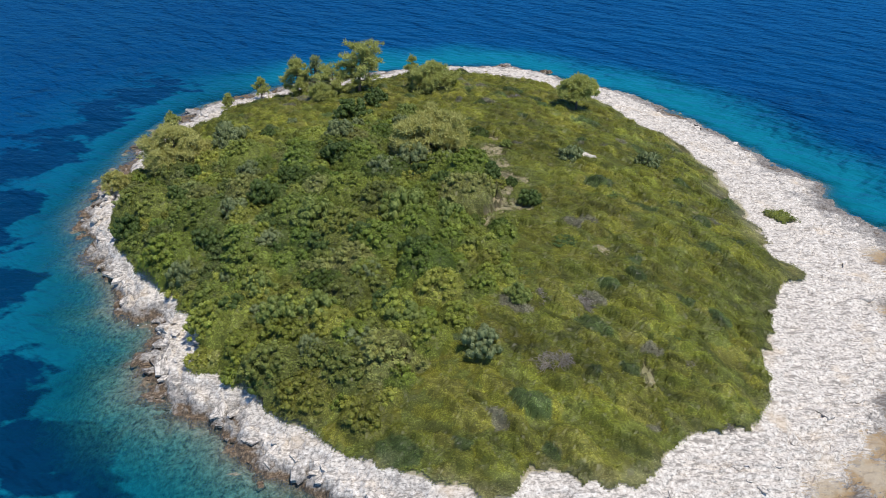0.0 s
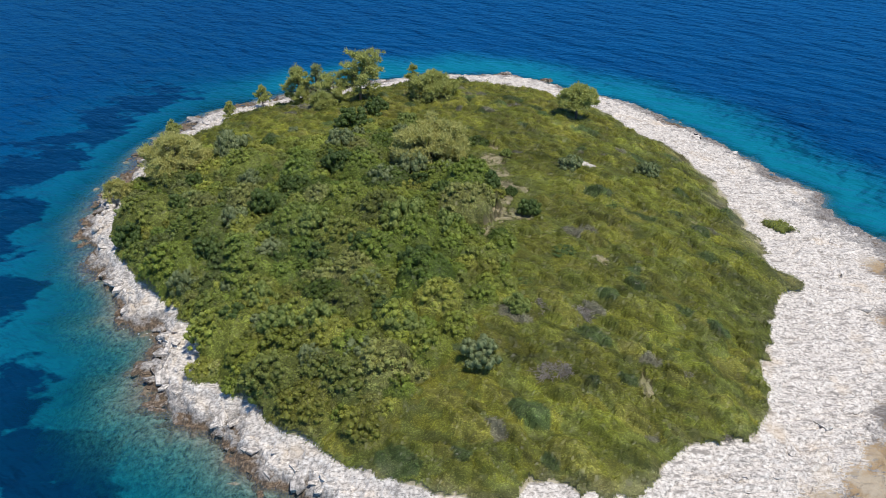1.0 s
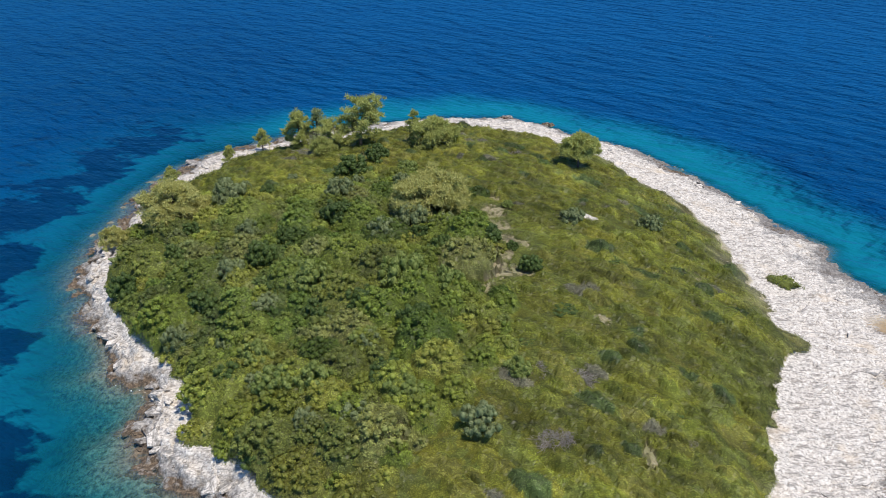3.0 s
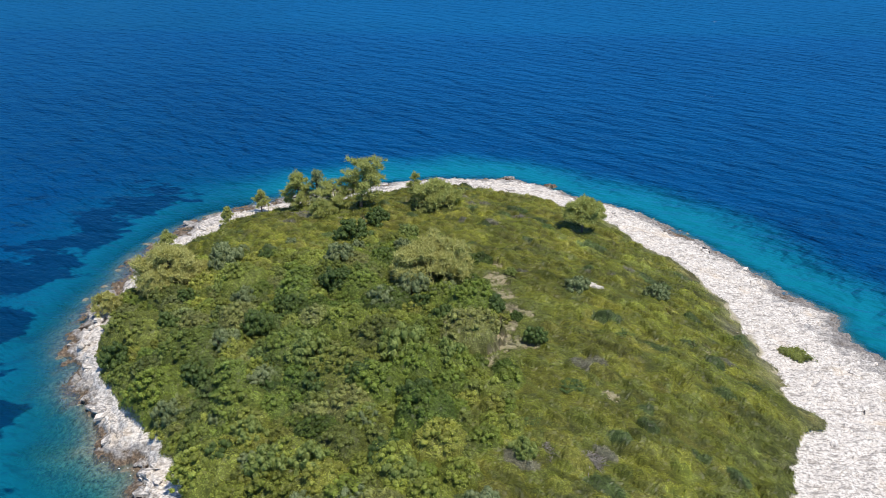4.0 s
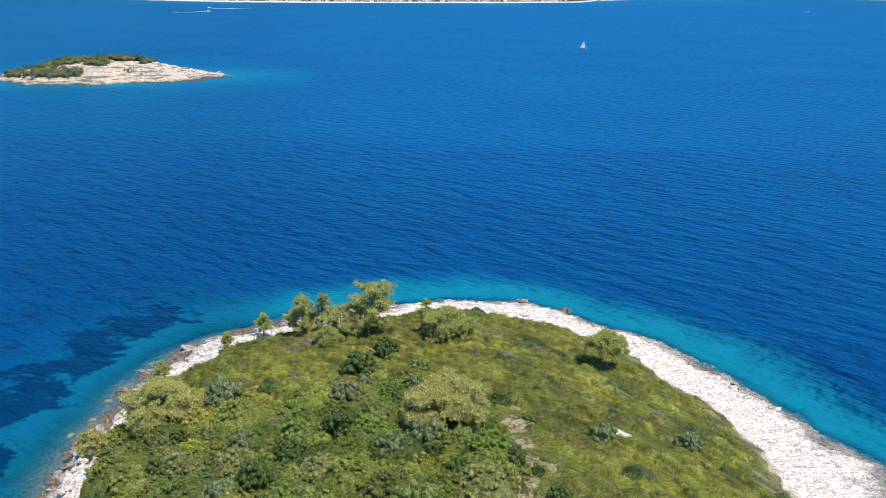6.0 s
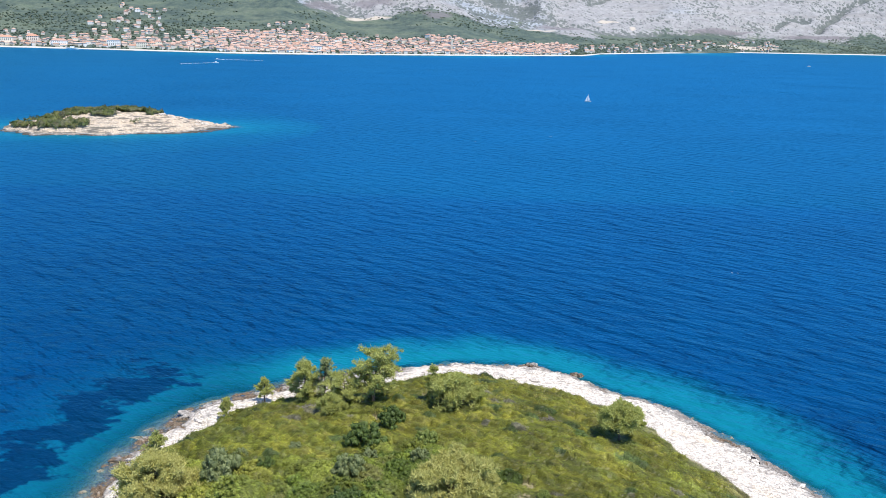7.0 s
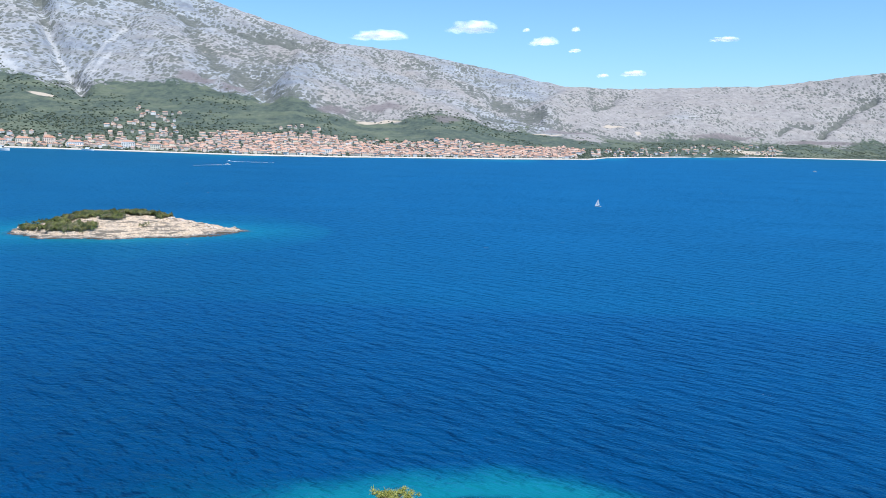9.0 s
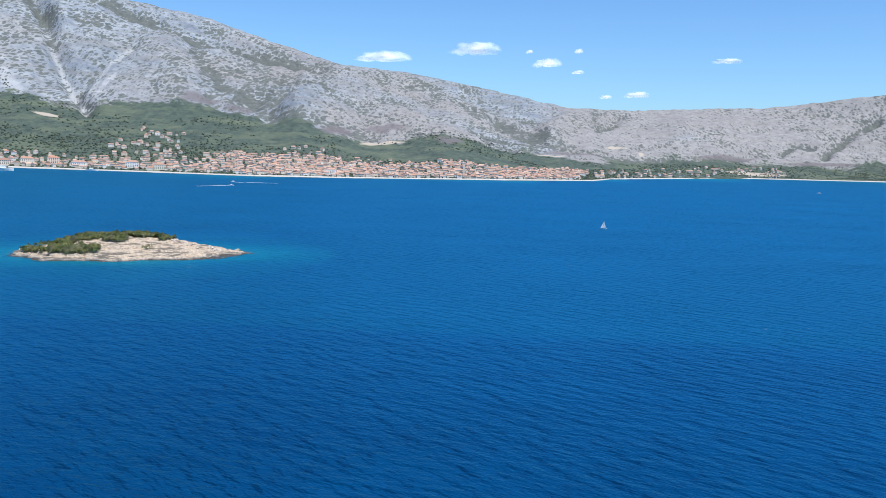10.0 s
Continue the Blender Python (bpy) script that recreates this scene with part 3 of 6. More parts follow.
def build_rock():
    step = 0.24
    xs, ys = np.arange(-60, 64, step), np.arange(24, 175, step)
    gx, gy = np.meshgrid(xs, ys)
    r, th, rs, rg, west = islet_polar(gx, gy)
    keep = (r > rg - 4.0) & (r < rs + 5.0)
    z = np.zeros_like(gx)
    z[keep] = islet_ground(gx[keep], gy[keep])
    east = smooth(0.2, 0.9, np.cos(th - 0.6))
    soil = smooth(rg - 0.2 + 2.2 * east * fbm(gx * 0.2, gy * 0.2, 3, 95), rg - 1.0, r)
    # iron-stained and lichen-dark ground towards the south-eastern waterline
    rust = np.zeros_like(gx)
    for bx, by, br in RUST:
        rust = np.maximum(rust, np.exp(-((gx - bx) ** 2 + (gy - by) ** 2) / br ** 2))
    wide = 3.0 + 4.5 * smooth(0.55, 1.0, np.cos(th + 0.25))
    grime = 0.70 * smooth(wide, 0.3, rs - r + 4 * (fbm(gx * 0.25, gy * 0.25, 3, 99) - 0.5)) * smooth(-0.1, 0.4, np.cos(th - 0.3))
    v, f, s, ru, gr = compact(np.stack([gx, gy, z], -1).reshape(-1, 3), grid_faces(len(xs), len(ys), keep), soil.ravel(), rust.ravel(), grime.ravel())
    me = mesh_of("rock_shelf", v, f, ROCK, False, [("soil", s), ("rust", ru), ("grime", gr)])
    return tagged(new("rock_shelf", me), "white weathered limestone shelf, brown and black along the waterline", "rock", kind="structure")


def build_soil():
    step = 0.7
    xs, ys = np.arange(-58, 60, step), np.arange(30, 172, step)
    gx, gy = np.meshgrid(xs, ys)
    r, th, rs, rg, west = islet_polar(gx, gy)
    z = islet_base(gx, gy) - 0.12 * smooth(-3.0, -1.0, r - rg) - 0.2 * smooth(-1.5, 0, r - rg)
    v, f = compact(np.stack([gx, gy, z], -1).reshape(-1, 3), grid_faces(len(xs), len(ys), r < rg - 1.0))
    me = mesh_of("ground", v, f, SOIL, True)
    return tagged(new("ground", me), "dry tan earth with withered grass between the bushes", "ground", kind="structure")


def soil_mat():
    m, nt, bsdf, _ = material("dry_soil")
    vec = place(nt)
    fine, big = noise_tex(nt, vec, 3.5, 6, 0.7), noise_tex(nt, vec, 0.4, 4)
    col = ramp(nt, fine, (0.3, (0.12, 0.095, 0.05)), (0.5, (0.27, 0.22, 0.12)), (0.72, (0.46, 0.41, 0.31)))
    nt.links.new(mix(nt, ramp(nt, big, (0.4, grey(0)), (0.65, grey(0.6))), col, (0.14, 0.15, 0.05)), bsdf.inputs["Base Color"])
    bsdf.inputs["Roughness"].default_value = 0.95
    bump(nt, bsdf, fine, 0.9, 0.12)
    return m


SOIL = soil_mat()
# Mainland coast, west to east
COAST_X = (-9000, -2600, -1128, -880, -518, -346, -155, 32, 259, 337, 611, 972, 1529, 2600, 9000)
COAST_Y = (2300, 2080, 1977, 1960, 1900, 1960, 2083, 2191, 2383, 2634, 3011, 3425, 3568, 3700, 3900)
build_sea()
build_seabed()
rock_shelf = build_rock()
build_soil()

# ---------------------------------------------------------------- scrub
def leaf_quads(p, nrm, size, rng, narrow=0.55, spread=0.8, along=None):
    """Diamond leaves at places p, roughly square to nrm. Returns corners and faces."""
    n = len(p)
    d = nrm + rng.normal(0, 0.6, (n, 3)) * np.asarray(spread).reshape(-1, 1)
    d /= np.linalg.norm(d, axis=1, keepdims=True) + 1e-9
    a = rng.normal(0, 1, (n, 3)) if along is None else rng.normal(0, 1, (n, 3)) + along
    a -= d * (a * d).sum(1, keepdims=True)
    a /= np.linalg.norm(a, axis=1, keepdims=True) + 1e-9
    b = np.cross(d, a)
    s, narrow = np.asarray(size).reshape(-1, 1), np.asarray(narrow).reshape(-1, 1)
    bend = d * s * 0.18
    v = np.stack([p - a * s, p - b * s * narrow + bend, p + a * s, p + b * s * narrow + bend], 1).reshape(-1, 3)
    return v, np.arange(n * 4).reshape(n, 4)


def build_scrub(stuff_name, label, ground, inside, bushes, x0, x1, y0, y1, step, density, leaf, seed, wind):
    """Low bushes stamped as mounds on the ground, clothed in leaves."""
    rng = np.random.default_rng(seed)
    xs, ys = np.arange(x0, x1, step), np.arange(y0, y1, step)
    gx, gy = np.meshgrid(xs, ys)
    ok = inside(gx, gy)
    z0 = ground(gx, gy)
    height = np.where(wind * bare_ground(gx, gy) > 0.55, -0.02, 0.06 + 0.18 * fbm(gx * 0.8, gy * 0.8, 3, seed + 9) - 0.6 * (1 - wind))
    heath = fbm(gx * 0.25, gy * 0.9, 3, seed + 15)[..., None]
    tone = np.zeros((*gx.shape, 3)) + 1.6 * np.array((0.118, 0.130, 0.027)) * (0.7 + 0.7 * heath)
    for bx, by, br, bh, col, lift, long in bushes:
        i0, i1 = int((bx - br - x0) / step), int((bx + br - x0) / step) + 2
        j0, j1 = int((by - br - y0) / step), int((by + br - y0) / step) + 2
        if i0 < 0 or j0 < 0 or i1 >= len(xs) or j1 >= len(ys):
            continue
        wx, wy = gx[j0:j1, i0:i1] - bx, gy[j0:j1, i0:i1] - by
        wx, wy = wx * 0.86 - wy * 0.5, wx * 0.5 + wy * 0.86
        d2 = (wx * wx + (wy * long) ** 2) / (br * br)
        h = bh * (0.80 if wind and long == 1 else 1) * np.sqrt(np.maximum(1 - d2, 0)) - 0.1 + lift
        sel = (h > height[j0:j1, i0:i1]) & (d2 < 1)
        height[j0:j1, i0:i1][sel] = h[sel]
        tone[j0:j1, i0:i1][sel] = col
    dry = wind * smooth(0.2, 0.6, bare_ground(gx, gy))
    if wind:
        rr, th, rs, rg, west = islet_polar(gx, gy)
        fringe = smooth(1.7, -0.6, rg - rr + (fbm(gx * 0.35, gy * 0.35, 3, 117) - 0.5) * 5) * smooth(-0.2, 0.4, np.cos(th + 0.5))
        fringe = (rr < rg + 2) * np.maximum(fringe, 1.5 * smooth(4.5, -0.5, rg - rr + (fbm(gx * 0.3, gy * 0.3, 3, 127) - 0.5) * 6) * smooth(0.4, 0.8, np.cos(th - 0.55)))
        dry = np.maximum(dry, 0.38 * fringe)
    dry = dry[..., None]
    tone = tone * (1 - dry) + dry * np.array((0.38, 0.32, 0.21)) * (0.6 + 0.8 * heath)
    height = height * (1 - dry[..., 0]) - 0.03 * dry[..., 0]
    wx, wy = gx * 0.86 - gy * 0.5, gx * 0.5 + gy * 0.86
    streak = 0.55 * fbm(wx * 0.10, wy * 0.42, 4, seed + 21) + 0.45 * fbm(wx * 0.5, wy * 1.6, 3, seed + 25)
    lush = wind * dense_side(gx, gy) * (0.25 + 0.75 * smooth(116, 98, gy))
    tone = tone * (1 + (wind - lush)[..., None] * (streak[..., None] - 0.5) * 1.25)
    tone = tone * (0.86 + 0.28 * fbm(gx * 1.15, gy * 1.15, 2, seed + 31))[..., None]
    height += (wind - lush) * (streak - 0.5) * 0.4
    height += (fbm(gx * 1.1, gy * 1.1, 3, seed + 5) - 0.5) * 0.35
    # every bush is a heap of small rounded tufts; on the open side cushions drawn out by the wind
    for wave, deep in ((1.25, 0.34), (2.4, 0.20)):
        d, own = cells(gx * wave + 0.3 * fbm(gx, gy, 2, 61), gy * wave, seed + int(wave * 40))
        height += lush * deep * (np.sqrt(np.maximum(1 - (1.45 * d) ** 2, 0)) - 0.62)
        tone = tone * (1 + (lush * (own - 0.5) * 0.45)[..., None])
    for wave, deep in ((0.42, 0.85), (1.2, 0.42), (2.3, 0.24)):
        d, own = cells(wx * wave * 0.55 + 0.5 * fbm(gx * 0.5, gy * 0.5, 2, 63), wy * wave * 1.15, seed + 51 + int(wave * 10))
        height += (wind - lush) * deep * (np.sqrt(np.maximum(1 - (1.45 * d) ** 2, 0)) - 0.62) * smooth(0.5, 0.1, dry[..., 0])
        tone = tone * (1 + ((wind - lush) * (own - 0.5) * 0.45)[..., None])
    edge = ok & ~(np.roll(ok, 1, 0) & np.roll(ok, -1, 0) & np.roll(ok, 1, 1) & np.roll(ok, -1, 1))
    height = np.where(edge, -0.5, np.maximum(height, np.where(dry[..., 0] > 0.55, -0.05, 0.14)))
    z = z0 + height
    verts = np.stack([gx, gy, z], -1)
    dzx, dzy = np.gradient(z, step, axis=1), np.gradient(z, step, axis=0)
    nrm = np.stack([-dzx, -dzy, np.ones_like(z)], -1)
    nrm /= np.linalg.norm(nrm, axis=-1, keepdims=True)
    show = ok & (height > -0.3)
    # mounds under the leaves, their colour darkened as shade in the gaps
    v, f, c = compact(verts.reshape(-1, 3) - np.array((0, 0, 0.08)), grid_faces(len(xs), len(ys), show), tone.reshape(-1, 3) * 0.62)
    # leaves
    jj, ii = np.nonzero(show & (height > -0.12))
    area = step * step / nrm[jj, ii, 2] * (1 - 0.55 * dry[jj, ii, 0]) * (1 - 0.45 * (wind * dense_side(xs[ii], ys[jj])))
    count = rng.poisson(density * area)
    jj, ii = np.repeat(jj, count), np.repeat(ii, count)
    off = rng.uniform(-0.5, 0.5, (len(jj), 2)) * step
    p = verts[jj, ii].copy()
    nn = nrm[jj, ii]
    p[:, :2] += off
    p[:, 2] += -(nn[:, 0] * off[:, 0] + nn[:, 1] * off[:, 1]) / nn[:, 2] + rng.uniform(-0.08, 0.09, len(p))
    open_side = (wind * (1 - dense_side(p[:, 0], p[:, 1])))
    combed = open_side[:, None] * np.array((1.2, -0.7, 0.3))
    lv, lf = leaf_quads(p, nn, leaf * rng.uniform(0.6, 1.35, len(p)) * (1 - 0.2 * open_side), rng, 0.5 - 0.14 * open_side, 0.5 - 0.15 * open_side, combed)
    lc = tone[jj, ii] * (1 + rng.normal(0, 0.05, (len(p), 1)))
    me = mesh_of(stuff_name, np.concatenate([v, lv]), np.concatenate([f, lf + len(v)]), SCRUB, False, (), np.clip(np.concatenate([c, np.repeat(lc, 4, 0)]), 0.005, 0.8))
    return tagged(new(stuff_name, me), label, "scrub", kind="stuff")


TONES = np.array(((0.050, 0.080, 0.022), (0.075, 0.110, 0.028), (0.090, 0.125, 0.032), (0.110, 0.140, 0.036), (0.085, 0.110, 0.040), (0.112, 0.142, 0.040), (0.125, 0.145, 0.065), (0.125, 0.145, 0.042)))


def dense_side(x, y):
    """1 in the tall maquis of the western half, 0 in the wind-pruned heath of the east."""
    return smooth(12, -6, x - (y - 95) * 0.10 + (fbm(x * 0.06, y * 0.06, 3, 101) - 0.5) * 16) * smooth(46, 59, y + (fbm(x * 0.1, y * 0.1, 2, 7) - 0.5) * 14) * smooth(122, 111, y + 0.25 * (x + 20) + (fbm(x * 0.1, y * 0.1, 2, 9) - 0.5) * 14)


# The feet of wide pines and a worn track, kept free of tall bushes
CLEARINGS = ((5.2, 90.0, 2.6), (5.8, 96.0, 2.4), (4.2, 100.5, 2.4), (4.0, 105.0, 2.4), (6.8, 92.5, 2.2), (4.4, 86.5, 1.6), (-4.6, 103.5, 4.6), (-39.4, 110.2, 4.2), (-41.5, 116.5, 2.0), (-46.8, 106.5, 2.0), (-5.0, 134.0, 3.2), (-19.0, 137.0, 4.2), (16.9, 125.0, 3.2), (-28.0, 141.5, 2.2))


def islet_bushes():
    """Bushes that crowd each other without merging: tall domes in the maquis, wind-drawn cushions on the heath."""
    rng = np.random.default_rng(5)
    pts = rng.uniform((-56, 34), (60, 170), (26000, 2))
    r, th, rs, rg, west = islet_polar(pts[:, 0], pts[:, 1])
    tall = dense_side(pts[:, 0], pts[:, 1])
    bare = bare_ground(pts[:, 0], pts[:, 1])
    patch = fbm(pts[:, 0] * 0.07, pts[:, 1] * 0.07, 3, 111)
    u = rng.uniform(0, 1, (len(pts), 4))
    reach = np.where(tall > 0.5, 0.9 + 2.9 * u[:, 0] ** 1.4 * np.linspace(1, 0.2, len(pts)), 0.7 + 1.2 * u[:, 0] ** 2)
    ok = (r < rg - 0.2 - 0.6 * reach) & (bare < 0.45)
    for px, py, pr in CLEARINGS:
        ok &= np.hypot(pts[:, 0] - px, pts[:, 1] - py) > pr + 0.5 * reach
    found, taken = [], np.zeros((0, 3))
    keep = []
    for k in np.nonzero(ok)[0]:
        x, y = pts[k]
        if len(keep) and (np.hypot(taken[:len(keep), 0] - x, taken[:len(keep), 1] - y) < 0.60 * (taken[:len(keep), 2] + reach[k])).any():
            continue
        if len(keep) >= len(taken):
            taken = np.concatenate([taken, np.zeros((1000, 3))])
        taken[len(keep)] = x, y, reach[k]
        keep.append(k)
    for k in keep:
        x, y = pts[k]
        t, br, q = tall[k], reach[k], patch[k]
        edge = min(1.0, (rg[k] - r[k]) / 5.0)
        pick = TONES[int(np.clip((q - 0.5) * 8 + u[k, 3] * 6.5 + 1.0, 0, 7.9))]
        if t > 0.5:
            bh = br * (0.80 + 0.36 * u[k, 1]) * (0.45 + 0.55 * edge) * (1 - 0.45 * float(smooth(100, 116, y)))
            dusky = float(smooth(-8, -18, x) * smooth(72, 82, y) * smooth(112, 100, y)) * u[k, 2]
            found.append((x, y, br * 1.12, bh, BUSH_TONE * pick * (0.76 + 0.5 * u[k, 1]) * (1 - dusky * np.array((0.30, 0.17, -0.05))), 0, 1))
            continue
        bh = (0.26 + 0.60 * u[k, 1] ** 2) * (0.45 + 0.55 * edge)
        tint = 0.55 * BUSH_TONE * pick * np.array((1.25, 1.12, 0.85)) + 0.45 * HEATH_TONE * (0.8 + 0.4 * u[k, 1])
        if u[k, 2] < 0.02:
            tint, bh = np.array((0.25, 0.235, 0.15)), bh + 0.1
        elif u[k, 2] < 0.07:
            tint, bh = np.array((0.115, 0.155, 0.046)), bh + 0.3
        found.append((x, y, br * 1.7, bh, tint, 0, 1.8))
    return found


BUSH_TONE, HEATH_TONE = np.array((1.98, 1.74, 1.12)), np.array((0.246, 0.250, 0.044))


def islet_inside(x, y):
    r, th, rs, rg, west = islet_polar(x, y)
    ragged = (fbm(x * 0.45, y * 0.45, 3, 119) - 0.5) * 3.0 * smooth(-0.1, 0.5, np.cos(th + 0.5))
    return (r < rg + ragged) | (np.hypot(x - 39.2, (y - 97.2) * 1.15) < 2.2 + 1.6 * (fbm(x * 0.6, y * 0.6, 2, 123) - 0.5))


BUSHES = islet_bushes()
build_scrub("maquis_scrub", "dense green Mediterranean maquis scrub covering the islet's dome", islet_base, islet_inside, BUSHES,
            -58, 62, 34, 170, 0.25, 92, 0.096, 3, 1)


# ---------------------------------------------------------------- shrubs
def blob_centres(rng, n, rx, ry, rz, base=0.25):
    """Clump middles over a dome."""
    c = []
    while len(c) < n:
        d = rng.normal(0, 1, 3)
        d /= np.linalg.norm(d)
        d[2] = abs(d[2])
        q = rng.uniform(0.45, 0.92)
        c.append((d[0] * rx * q, d[1] * ry * q, base * rz + d[2] * rz * q * 0.75))
    return np.array(c)


def clump_leaves(rng, centres, radii, per, size, narrow=0.5, spread=0.9, squash=0.85):
    """Leaves over the shells of clumps, facing out and up."""
    d = rng.normal(0, 1, (len(centres) * per, 3))
    d /= np.linalg.norm(d, axis=1, keepdims=True)
    d[:, 2] = np.where(d[:, 2] < -0.35, -d[:, 2], d[:, 2])
    r = np.repeat(radii, per)[:, None] * rng.uniform(0.70, 1.22, (len(d), 1))
    p = np.repeat(centres, per, 0) + d * r * np.array((1, 1, squash))
    return leaf_quads(p, d + np.array((0, 0, 0.35)), size * rng.uniform(0.6, 1.4, len(p)), rng, narrow, spread)


def core_blobs(centres, radii, k=0.8):
    """Dark inner masses that keep the crown from being see-through."""
    t = (1 + 5 ** 0.5) / 2
    iv = np.array([(-1, t, 0), (1, t, 0), (-1, -t, 0), (1, -t, 0), (0, -1, t), (0, 1, t), (0, -1, -t), (0, 1, -t), (t, 0, -1), (t, 0, 1), (-t, 0, -1), (-t, 0, 1)]) / math.sqrt(1 + t * t)
    fi = np.array([(0, 11, 5), (0, 5, 1), (0, 1, 7), (0, 7, 10), (0, 10, 11), (1, 5, 9), (5, 11, 4), (11, 10, 2), (10, 7, 6), (7, 1, 8),
                   (3, 9, 4), (3, 4, 2), (3, 2, 6), (3, 6, 8), (3, 8, 9), (4, 9, 5), (2, 4, 11), (6, 2, 10), (8, 6, 7), (9, 8, 1)])
    v = (centres[:, None] + iv[None] * (np.asarray(radii)[:, None, None] * k)).reshape(-1, 3)
    f = (fi[None] + 12 * np.arange(len(centres))[:, None, None]).reshape(-1, 3)
    return v, np.concatenate([f, f[:, 2:]], 1)


def tube(points, radii, sides=6):
    """A tapered limb through points; faces of four corners."""
    pts = [Vector(p) for p in points]
    v = []
    for i, p in enumerate(pts):
        d = (pts[min(i + 1, len(pts) - 1)] - pts[max(i - 1, 0)]).normalized()
        a = d.cross(Vector((0.31, 0.95, 0.07))).normalized()
        b = d.cross(a)
        for k in range(sides):
            w = 2 * math.pi * k / sides
            v.append(p + (a * math.cos(w) + b * math.sin(w)) * radii[i])
    f = [(i * sides + k, i * sides + (k + 1) % sides, (i + 1) * sides + (k + 1) % sides, (i + 1) * sides + k) for i in range(len(pts) - 1) for k in range(sides)]
    return np.array([tuple(p) for p in v]), np.array(f)


def quads(f):
    f = np.asarray(f)
    return f if f.shape[1] == 4 else np.concatenate([f, f[:, 2:]], 1)


def joined(*pairs):
    vs, fs, n = [], [], 0
    for v, f in pairs:
        vs.append(v)
        fs.append(quads(f) + n)
        n += len(v)
    return np.concatenate(vs), np.concatenate(fs)


def tidy(name, v, f, mat, rounded=False):
    """A mesh whose faces may be triangles or quads."""
    tri = f[:, 2] == f[:, 3]
    me = bpy.data.meshes.new(name)
    me.from_pydata(np.asarray(v).tolist(), [], [tuple(q[:3]) if t else tuple(q) for q, t in zip(f.tolist(), tri)])
    me.polygons.foreach_set("use_smooth", np.full(len(f), rounded))
    me.materials.append(mat)
    return me


def build_canopy(stuff_name, label, bushes, ground, seed):
    """The tall bushes of the maquis: each a dome heaped up from rounded leafy clumps."""
    rng = np.random.default_rng(seed)
    b = np.array([(x, y, br, bh, *col) for x, y, br, bh, col, lift, long in bushes if long == 1])
    count = np.clip((8 + 8.6 * b[:, 2] ** 2).astype(int), 8, 110)
    own = np.repeat(np.arange(len(b)), count)
    d = rng.normal(0, 1, (len(own), 3))
    d /= np.linalg.norm(d, axis=1, keepdims=True)
    d[:, 2] = np.abs(d[:, 2])
    q = rng.uniform(0.70, 0.92, len(own))[:, None]
    br, bh = b[own, 2:3], b[own, 3:4]
    base = ground(b[:, 0], b[:, 1])[own]
    c = np.stack([b[own, 0], b[own, 1], base + 0.12 * bh[:, 0]], -1) + d * q * np.concatenate([br * 0.92, br * 0.92, bh * 0.95], 1)
    rad = rng.uniform(0.24, 0.40, len(c)) * np.clip(0.55 + 0.3 * br[:, 0], 0.7, 1.12)
    tint = b[own, 4:7] * rng.uniform(0.70, 1.32, (len(c), 1))
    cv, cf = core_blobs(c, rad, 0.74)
    lv, lf = clump_leaves(rng, c, rad, CLUMP_LEAVES, 0.090, 0.6, 0.9, 0.9)
    f = np.concatenate([cf[:, :3], lf[:, (0, 1, 2)] + len(cv), lf[:, (0, 2, 3)] + len(cv)])
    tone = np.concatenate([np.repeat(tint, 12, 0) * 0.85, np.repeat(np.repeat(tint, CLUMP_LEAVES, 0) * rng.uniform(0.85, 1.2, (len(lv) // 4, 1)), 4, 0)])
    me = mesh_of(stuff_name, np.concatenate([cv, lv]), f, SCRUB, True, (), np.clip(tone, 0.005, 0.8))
    return tagged(new(stuff_name, me), label, "bushes", kind="stuff")


CLUMP_LEAVES = 24
build_canopy("maquis_bushes", "rounded evergreen bushes in many greens crowding the islet's western half", BUSHES, islet_base, 15)


def make_shrub(name, mat, rx, rz, seed, label, clumps=84, per=38, leaf=0.045, narrow=0.5):
    rng = np.random.default_rng(seed)
    root = new(name)
    c = blob_centres(rng, clumps, rx, rx * 0.95, rz)
    rad = rng.uniform(0.12, 0.19, clumps) * (rx + rz) * 0.5
    v, f = joined(core_blobs(c, rad, 0.84), clump_leaves(rng, c, rad, per, leaf, narrow))
    part("crown", tidy("crown", v, f, mat, True), root)
    for k in range(4):
        w = rng.uniform(0, 6.28)
        tv, tf = tube([(0.05 * math.cos(w), 0.05 * math.sin(w), -0.3), (rx * 0.3 * math.cos(w), rx * 0.3 * math.sin(w), rz * 0.3), (rx * 0.55 * math.cos(w), rx * 0.55 * math.sin(w), rz * 0.6)], (0.06, 0.045, 0.02), 5)
        part("stem", tidy("stem", tv, tf, BARK), root)
    return tagged(root, label, "shrub", "shrubs of the maquis")


